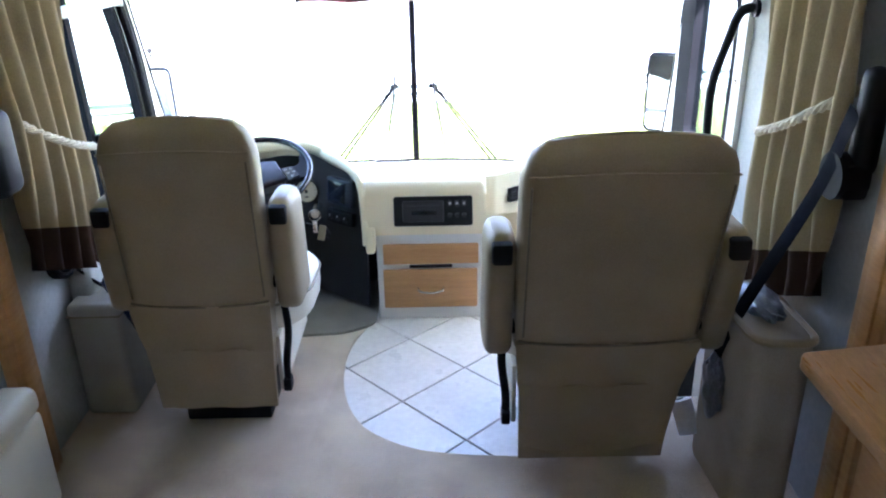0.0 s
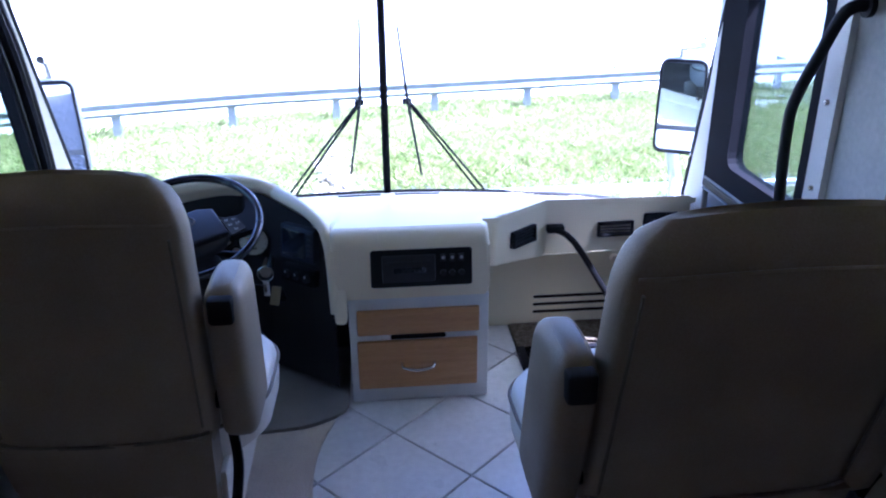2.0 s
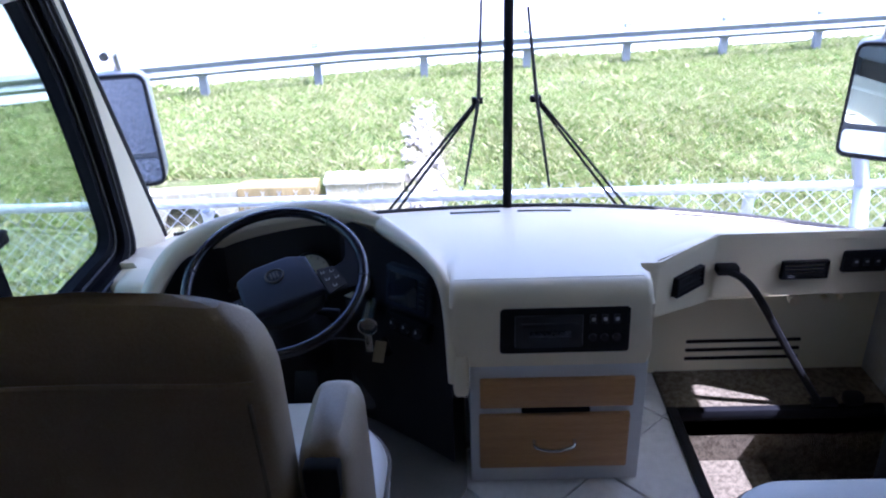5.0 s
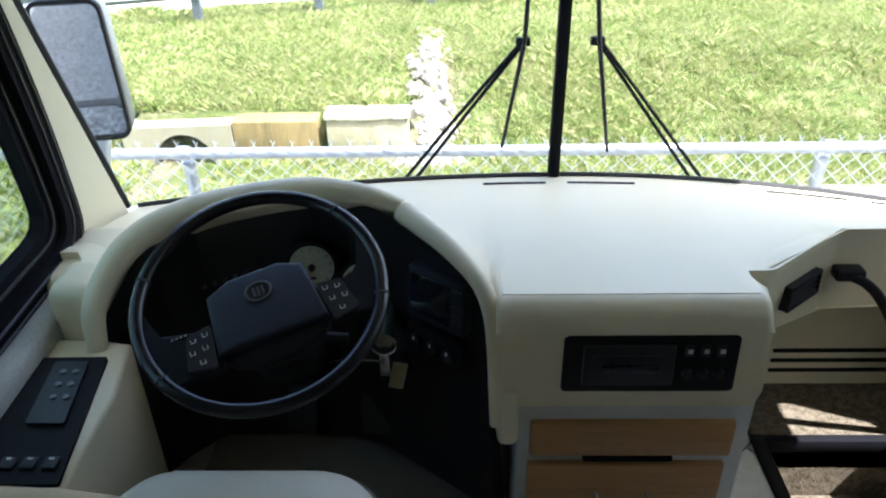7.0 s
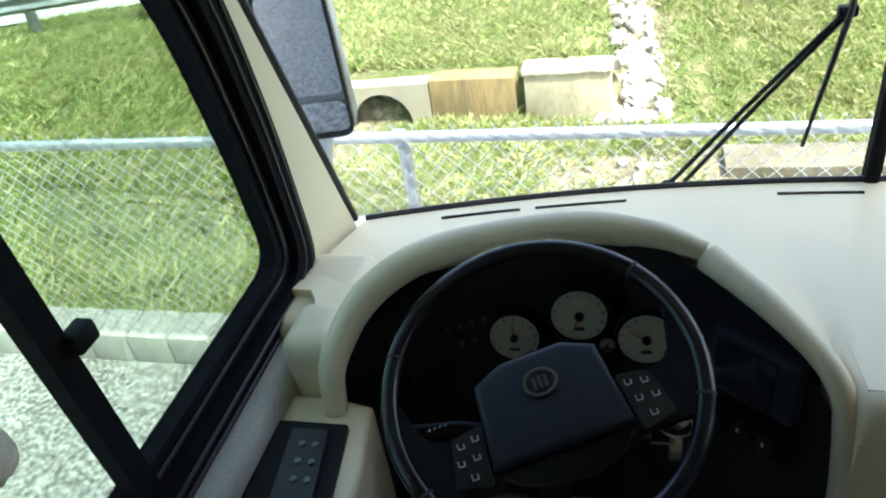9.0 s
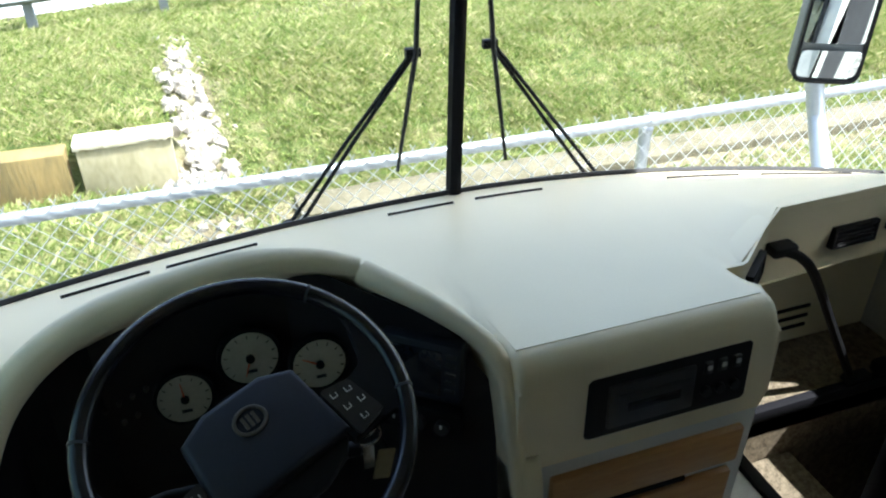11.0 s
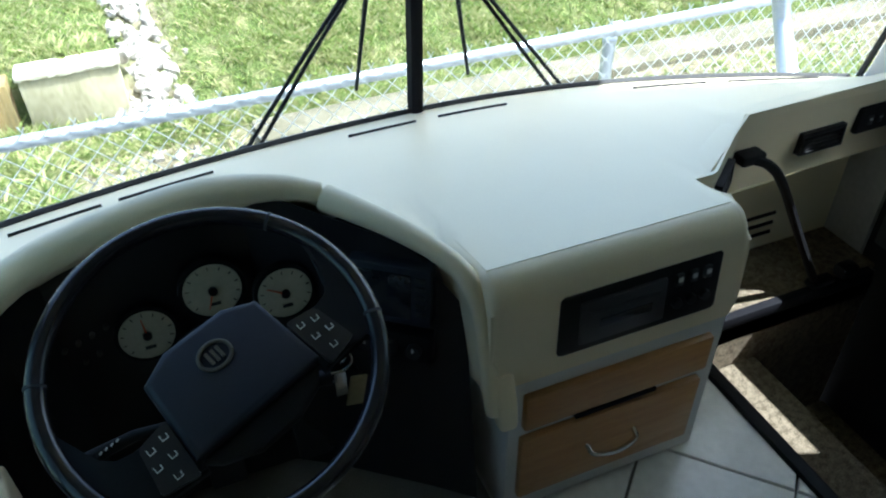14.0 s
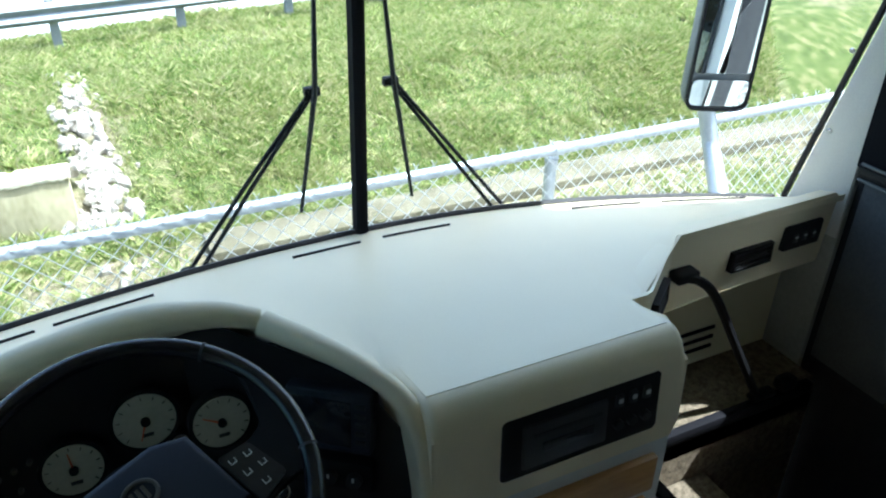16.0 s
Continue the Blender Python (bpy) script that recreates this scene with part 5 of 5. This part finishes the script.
far = [-3000, -800, -200, -80, -40]
gx = far + [-30 + i * 0.25 for i in range(241)] + [-v for v in reversed(far)]
gy = far + [-30 + i * 2.0 for i in range(16)] + [1.0, 1.9, 1.95] + [2.05 + i * 0.15 for i in range(100)] + [17.5, 19, 22, 26, 32, 45, 80, 200, 800, 3000]
vs, fs = grid_sheet(gx, gy)
me = bpy.data.meshes.new("ground")
me.from_pydata(vs, [], fs)
me.materials.append(gm)
me.polygons.foreach_set("use_smooth", [True] * len(me.polygons))
tagged(new("ground", me), "gravel lot, grassy swale and bank running to the horizon", "ground", "", "structure")

bm = bmesh.new()
for a, b in zip(range(-60, 60, 4), range(-56, 64, 4)):
    q = [bm.verts.new((x, rail_y(x) + d, -1.955)) for x, d in ((a, 1.1), (b, 1.1), (b, 30.0), (a, 30.0))]
    bm.faces.new(q)
bmesh.ops.remove_doubles(bm, verts=bm.verts, dist=0.001)
structure("road", bm, M_ROAD, "pale sunlit two-lane asphalt road behind the guardrail", "road")
for d in (1.5, 9.0):
    bm = bmesh.new()
    q = [bm.verts.new((x, rail_y(x) + dd, -1.950)) for x, dd in ((-60, d), (-2.5, d), (60, d), (60, d + 0.13), (-2.5, d + 0.13), (-60, d + 0.13))]
    bm.faces.new((q[0], q[1], q[4], q[5])), bm.faces.new((q[1], q[2], q[3], q[4]))
    structure("road_line", bm, M_MARK, "painted white edge line on the road", "road marking")

kerb = thing("kerb", "pale concrete kerb along the fence foot", "kerb", (0, 1.85, GZ), kind="structure")
for i in range(80):
    part("kerb_stone", box(-9.0 + i * 0.245, -9.0 + i * 0.245 + 0.238, 1.74, 1.96, GZ - 0.12, GZ + 0.16, 0.015), M_KERB, kerb)

# chain-link fence
FY, FT = 1.80, 0.13
fence = thing("chain_link_fence", "galvanised chain-link fence with a tubular top rail", "fence", (0, FY, GZ))
part("top_rail", tube([(-9.5, FY, FT), (0, FY, FT), (9.5, FY, FT)], 0.024, 12), M_GALV, fence, "galvanised top rail")
px = -1.432 - 2.69 * 3
while px < 9.4:
    p = part("post", tube([(px, FY + 0.045, GZ + 0.1), (px, FY + 0.045, FT - 0.075)], 0.028, 12), M_GALV, fence, "galvanised post")
    part("post_cap", join(tube([(px, FY + 0.045, FT - 0.075), (px, FY + 0.03, FT - 0.045)], [0.032, 0.026], 12), disc((px, FY + 0.005, FT), (1, 0, 0), 0.031, 0.05, 16)), M_GALV, p, "cast post cap")
    for z in (FT - 0.35, FT - 0.75):
        part("tie", tube([(px + 0.032 * math.cos(a), FY + 0.04 + 0.036 * math.sin(a), z) for a in [2 * math.pi * i / 10 for i in range(10)]], 0.003, 4, True), M_GALV, p)
    px += 2.69
part("rail_sleeve", tube([(-2.9, FY, FT), (-2.75, FY, FT)], 0.028, 12), M_GALV, fence)
vs, fs = [], []


def wire(a, b, r=0.0024):
    a, b = Vector(a), Vector(b)
    d = (b - a).normalized()
    u = Vector((0, 1, 0))
    v = d.cross(u)
    k = len(vs)
    for p in (a, b):
        for j in range(3):
            q = 2 * math.pi * j / 3
            vs.append(tuple(p + u * (r * math.cos(q)) + v * (r * math.sin(q))))
    for j in range(3):
        fs.append((k + j, k + (j + 1) % 3, k + 3 + (j + 1) % 3, k + 3 + j))


DX, HT = 0.080, FT + 0.046 - (GZ + 0.17)
for i in range(int(16 / DX)):
    x = -9.2 + i * DX
    wire((x, FY - 0.030, FT + 0.046), (x + HT, FY - 0.026, GZ + 0.17))
    wire((x, FY - 0.026, FT + 0.046), (x - HT, FY - 0.030, GZ + 0.17))
    # twisted barb over each knot
    wire((x + 0.004, FY - 0.028, FT + 0.040), (x - 0.010, FY - 0.024, FT + 0.068), 0.0024)
    wire((x - 0.004, FY - 0.028, FT + 0.040), (x + 0.010, FY - 0.032, FT + 0.066), 0.0024)
me = bpy.data.meshes.new("mesh_wire")
me.from_pydata(vs, [], fs)
me.materials.append(M_WIRE)
ob = new("wire_mesh", me)
ob.parent = fence
ob.data.transform(Matrix.Translation(-fence.location))
tagged(ob, "woven diamond wire mesh", kind="stuff")

# culvert headwall of three blocks
hw = thing("culvert_headwall", "weathered concrete headwall blocks with a drain pipe", "headwall", (-2.2, 7.5, -2.7))
y0, zt, zb = 7.50, -2.03, -2.85


def block(x0, x1, top, m, lab):
    bm = box(x0, x1, y0, y0 + 0.32, zb - 0.1, top, 0.02, 2)
    return part("block", bm, m, hw, lab)


block(-1.88, -0.89, zt, M_CONC_PALE, "pale concrete block")
block(-3.03, -1.99, zt - 0.03, M_CONC_RUST, "rust-stained concrete block")
cx, cz, rr = -3.66, -2.58, 0.37
hole = [(cx + rr * math.cos(a), cz + rr * math.sin(a)) for a in [2 * math.pi * i / 28 for i in range(28)]]
bm = wall_with_holes(0, 0.32, [(-4.4, zb - 0.12), (-3.04, zb - 0.12), (-3.04, zt - 0.06), (-4.4, zt - 0.10)], [hole])
bmesh.ops.transform(bm, matrix=Matrix(((0, 1, 0, 0), (1, 0, 0, y0), (0, 0, 1, 0), (0, 0, 0, 1))), verts=bm.verts)
part("pipe_block", bm, M_CONC, hw, "concrete block with pipe opening", False)
bm = loft([[Vector((x, y, z)) for x, z in hole] for y in (y0 - 0.02, y0 + 1.6)], cap=False)
part("pipe", bm, M_PIPE, hw, "dark drain pipe")
part("pipe_end", prism(hole, "y", y0 + 1.6, y0 + 1.65), M_PIPE, hw, "", False)
rng = random.Random(3)
cap = box(-1.90, -0.87, y0 - 0.02, y0 + 0.34, zt - 0.01, zt + 0.040, 0.012)
bmesh.ops.subdivide_edges(cap, edges=[e for e in cap.edges if abs(e.verts[0].co.x - e.verts[1].co.x) > 0.5], cuts=24)
for v in cap.verts:
    if v.co.y < y0 + 0.1:
        v.co.z += (0.022 if v.co.z < zt + 0.01 else 0.010) * rng.uniform(-1, 1)
part("capping", cap, mat("chalky_concrete", (0.62, 0.57, 0.44), (0.48, 0.43, 0.31), 0.95, scale=6, fine=40, bump=0.6, depth=0.01), hw, "chalky pale top edge", False)
apron = thing("swale_apron", "dirty concrete channel slab in the swale", "slab", (1.5, 6.3, -2.6))
part("slab", box(0.25, 11.0, 6.12, 6.62, -2.80, -2.50, 0.03), mat("dirty_apron_concrete", (0.17, 0.15, 0.105), (0.09, 0.08, 0.05), 0.95, spec=0.15, scale=2.5, fine=25, bump=0.6, depth=0.01, lo=0.38, hi=0.62), apron)

# riprap
rng = random.Random(5)
stones = thing("riprap", "white limestone riprap tumbling down the bank", "rocks", (-0.3, 8.5, -2.0))
shapes = []
for k in range(5):
    bm = bmesh.new()
    bmesh.ops.create_icosphere(bm, subdivisions=2, radius=1)
    for v in bm.verts:
        v.co = Vector((max(-0.72, min(0.72, v.co.x)), max(-0.75, min(0.75, v.co.y)), max(-0.7, min(0.7, v.co.z)))) * 1.2
        v.co *= 1 + 0.38 * noise.noise(v.co * 1.4 + Vector((k * 7, 0, 0))) + 0.14 * noise.noise(v.co * 4 + Vector((0, k * 5, 0)))
    me = bpy.data.meshes.new("stone")
    bm.to_mesh(me)
    bm.free()
    me.materials.append(M_ROCK)
    shapes.append(me)
for i in range(290):
    t = rng.random() ** 1.7
    y = 7.35 + t * 3.4
    x = -0.60 - 0.10 * t + rng.gauss(0, 0.155 - 0.04 * t)
    r = rng.uniform(0.022, 0.098) * (1.0 if t < 0.5 else 0.75)
    if i > 274:
        x, y, r = rng.uniform(-1.35, -0.35), rng.uniform(5.8, 7.3), rng.uniform(0.03, 0.07)
    ob = new("stone", shapes[i % 5])
    ob.parent = stones
    ob.matrix_basis = Matrix.LocRotScale(Vector((x, y, ground_z(x, y) + r * 0.35)) - stones.location, Euler((rng.random() * 6, rng.random() * 6, rng.random() * 6)), (r, r * rng.uniform(0.7, 1.1), r * rng.uniform(0.6, 0.9)))

# guardrail
gr = thing("guardrail", "galvanised W-beam guardrail on steel posts along the road", "guardrail", (0, 13.3, -2.0))
prof = [(-0.155, 0.0), (-0.125, -0.045), (-0.085, -0.065), (-0.045, -0.045), (0.0, 0.0), (0.045, -0.045), (0.085, -0.065), (0.125, -0.045), (0.155, 0.0)]
rows = []
for x in range(-40, 41, 2):
    y = rail_y(x)
    rows.append([Vector((x, y + d, -1.40 + h)) for h, d in prof] + [Vector((x, y + d + 0.012, -1.40 + h)) for h, d in reversed(prof)])
part("beam", loft(rows), M_RAIL, gr, "corrugated steel beam")
for i in range(-16, 17):
    x = i * 1.92 - 0.74
    y = rail_y(x) + 0.14
    p = part("post", box(x - 0.068, x + 0.068, y - 0.06, y + 0.06, -2.25, -1.19), M_RAIL, gr, "steel post", False)
    part("blockout", box(x - 0.06, x + 0.06, y - 0.13, y - 0.06, -1.57, -1.22), M_RAIL, p, "", False)

# grass tufts
gmat = bpy.data.materials.new("grass_blades")
gmat.use_nodes = True
n2, l2 = gmat.node_tree.nodes, gmat.node_tree.links
gb2 = n2["Principled BSDF"]
gb2.inputs["Roughness"].default_value = 0.75
gb2.inputs["Specular IOR Level"].default_value = 0.25
gi = n2.new("ShaderNodeNewGeometry")
gr2 = n2.new("ShaderNodeValToRGB")
for k, (p, c) in enumerate([(0.0, (0.105, 0.170, 0.034)), (0.38, (0.205, 0.268, 0.068)), (0.64, (0.33, 0.345, 0.130)), (1.0, (0.54, 0.48, 0.27))]):
    e = gr2.color_ramp.elements[k] if k < 2 else gr2.color_ramp.elements.new(p)
    e.position, e.color = p, (*c, 1)
gn2 = n2.new("ShaderNodeTexNoise")
gn2.inputs["Scale"].default_value = 0.9
l2.new(gi.outputs["Position"], gn2.inputs["Vector"])
ma = n2.new("ShaderNodeMath")
ma.operation = "MULTIPLY_ADD"
ma.inputs[1].default_value = 0.80
l2.new(gi.outputs["Random Per Island"], ma.inputs[0])
mb = n2.new("ShaderNodeMath")
mb.operation = "MULTIPLY"
mb.inputs[1].default_value = 0.30
l2.new(gn2.outputs["Fac"], mb.inputs[0])
l2.new(mb.outputs[0], ma.inputs[2])
l2.new(ma.outputs[0], gr2.inputs[0])
l2.new(gr2.outputs[0], gb2.inputs["Base Color"])
thin = n2.new("ShaderNodeBsdfTranslucent")
blend = n2.new("ShaderNodeMixShader")
blend.inputs[0].default_value = 0.42
l2.new(gr2.outputs[0], thin.inputs["Color"])
l2.new(gb2.outputs[0], blend.inputs[1])
l2.new(thin.outputs[0], blend.inputs[2])
l2.new(blend.outputs[0], n2["Material Output"].inputs["Surface"])
vs, fs = [], []
rng = random.Random(11)
tufts = 0
while tufts < 125000:
    x, y = rng.uniform(-11, 13), 2.0 + rng.random() ** 1.15 * 13.0
    if y > rail_y(x) + 0.9 or abs(x) > 3 + 0.85 * y:
        continue
    if (-4.4 < x < -0.8 and 7.40 < y < 7.88) or (-4.15 < x < -3.15 and 6.5 < y < 7.5):
        continue
    if x > 0.2 and 5.95 < y < 6.66 and rng.random() < 0.93:
        continue
    if abs(x + 0.65) < 0.30 and 7.2 < y < 10.6 and rng.random() < 0.82:
        continue
    if x > -1.6 and 5.0 < y < 6.6 and rng.random() < 0.86:
        continue
    dens = noise.noise(Vector((x * 0.55, y * 0.55, 0))) + 0.6 * noise.noise(Vector((x * 2.2, y * 2.2, 5)))
    if x > -1.2 and y < 5.0 and rng.random() < 0.4:
        continue
    if dens < -0.20 and rng.random() < 0.70:
        continue
    weed = (abs(x + 0.35) < 0.28 and 6.75 < y < 7.3) or (x < -1.7 and 5.0 < y < 7.42) or noise.noise(Vector((x * 1.3, y * 1.3, 9))) > 0.48
    tufts += 1
    gz = ground_z(x, y) - 0.01
    hgt = rng.uniform(0.035, 0.125) * (1.1 + dens * 0.5) * (1.35 if weed else 1.0)
    for k in range(4):
        a, spread = rng.random() * 6.283, rng.uniform(0.01, 0.055)
        bx, by = x + spread * math.cos(a), y + spread * math.sin(a)
        w = rng.uniform(0.005, 0.012) * (1.9 if weed else 1.0)
        lx, ly = rng.gauss(0, 0.7) * hgt, rng.gauss(0, 0.7) * hgt
        c, s_ = math.cos(a + 1.57) * w, math.sin(a + 1.57) * w
        q = len(vs)
        vs += [(bx - c, by - s_, gz), (bx + c, by + s_, gz), (bx + lx * 0.5 + c * 0.7, by + ly * 0.5 + s_ * 0.7, gz + hgt * 0.65), (bx + lx, by + ly, gz + hgt)]
        fs += [(q, q + 1, q + 2), (q, q + 2, q + 3)]
me = bpy.data.meshes.new("grass")
me.from_pydata(vs, [], fs)
me.materials.append(gmat)
tagged(new("grass", me), "rough sunlit grass and dry weeds on the bank", "grass", "", "stuff")

# ---- floor tiles ----
TS, GAP = 0.3275, 0.006
ux, uy = Vector((math.cos(radians(-46.5)), math.sin(radians(-46.5)), 0)), Vector((math.cos(radians(43.5)), math.sin(radians(43.5)), 0))
base = Vector((-0.024, -0.183, 0))
floor = bpy.data.objects["floor"]


def clip(poly, axis, lim, keep_less):
    out = []
    for i in range(len(poly)):
        a, b = poly[i - 1], poly[i]
        ia, ib = (a[axis] <= lim) == keep_less, (b[axis] <= lim) == keep_less
        if ia != ib:
            t = (lim - a[axis]) / (b[axis] - a[axis])
            out.append(a.lerp(b, t))
        if ib:
            out.append(b)
    return out


for i in range(-7, 8):
    for j in range(-7, 8):
        c = base + ux * (i * TS) + uy * (j * TS)
        h = TS - GAP / 2
        poly = [c + ux * GAP / 2 + uy * GAP / 2, c + ux * h + uy * GAP / 2, c + ux * h + uy * h, c + ux * GAP / 2 + uy * h]
        for axis, lim, less in ((0, 0.470, True), (0, -0.40, False), (1, 0.50, True), (1, -1.10, False)):
            poly = clip(poly, axis, lim, less) if len(poly) > 2 else []
        if len(poly) < 3:
            continue
        bm = prism([(p.x, p.y) for p in poly], "z", -0.012, 0.0, 0.002, 1)
        tile = part("tile", bm, M_TILE, floor, "", False)
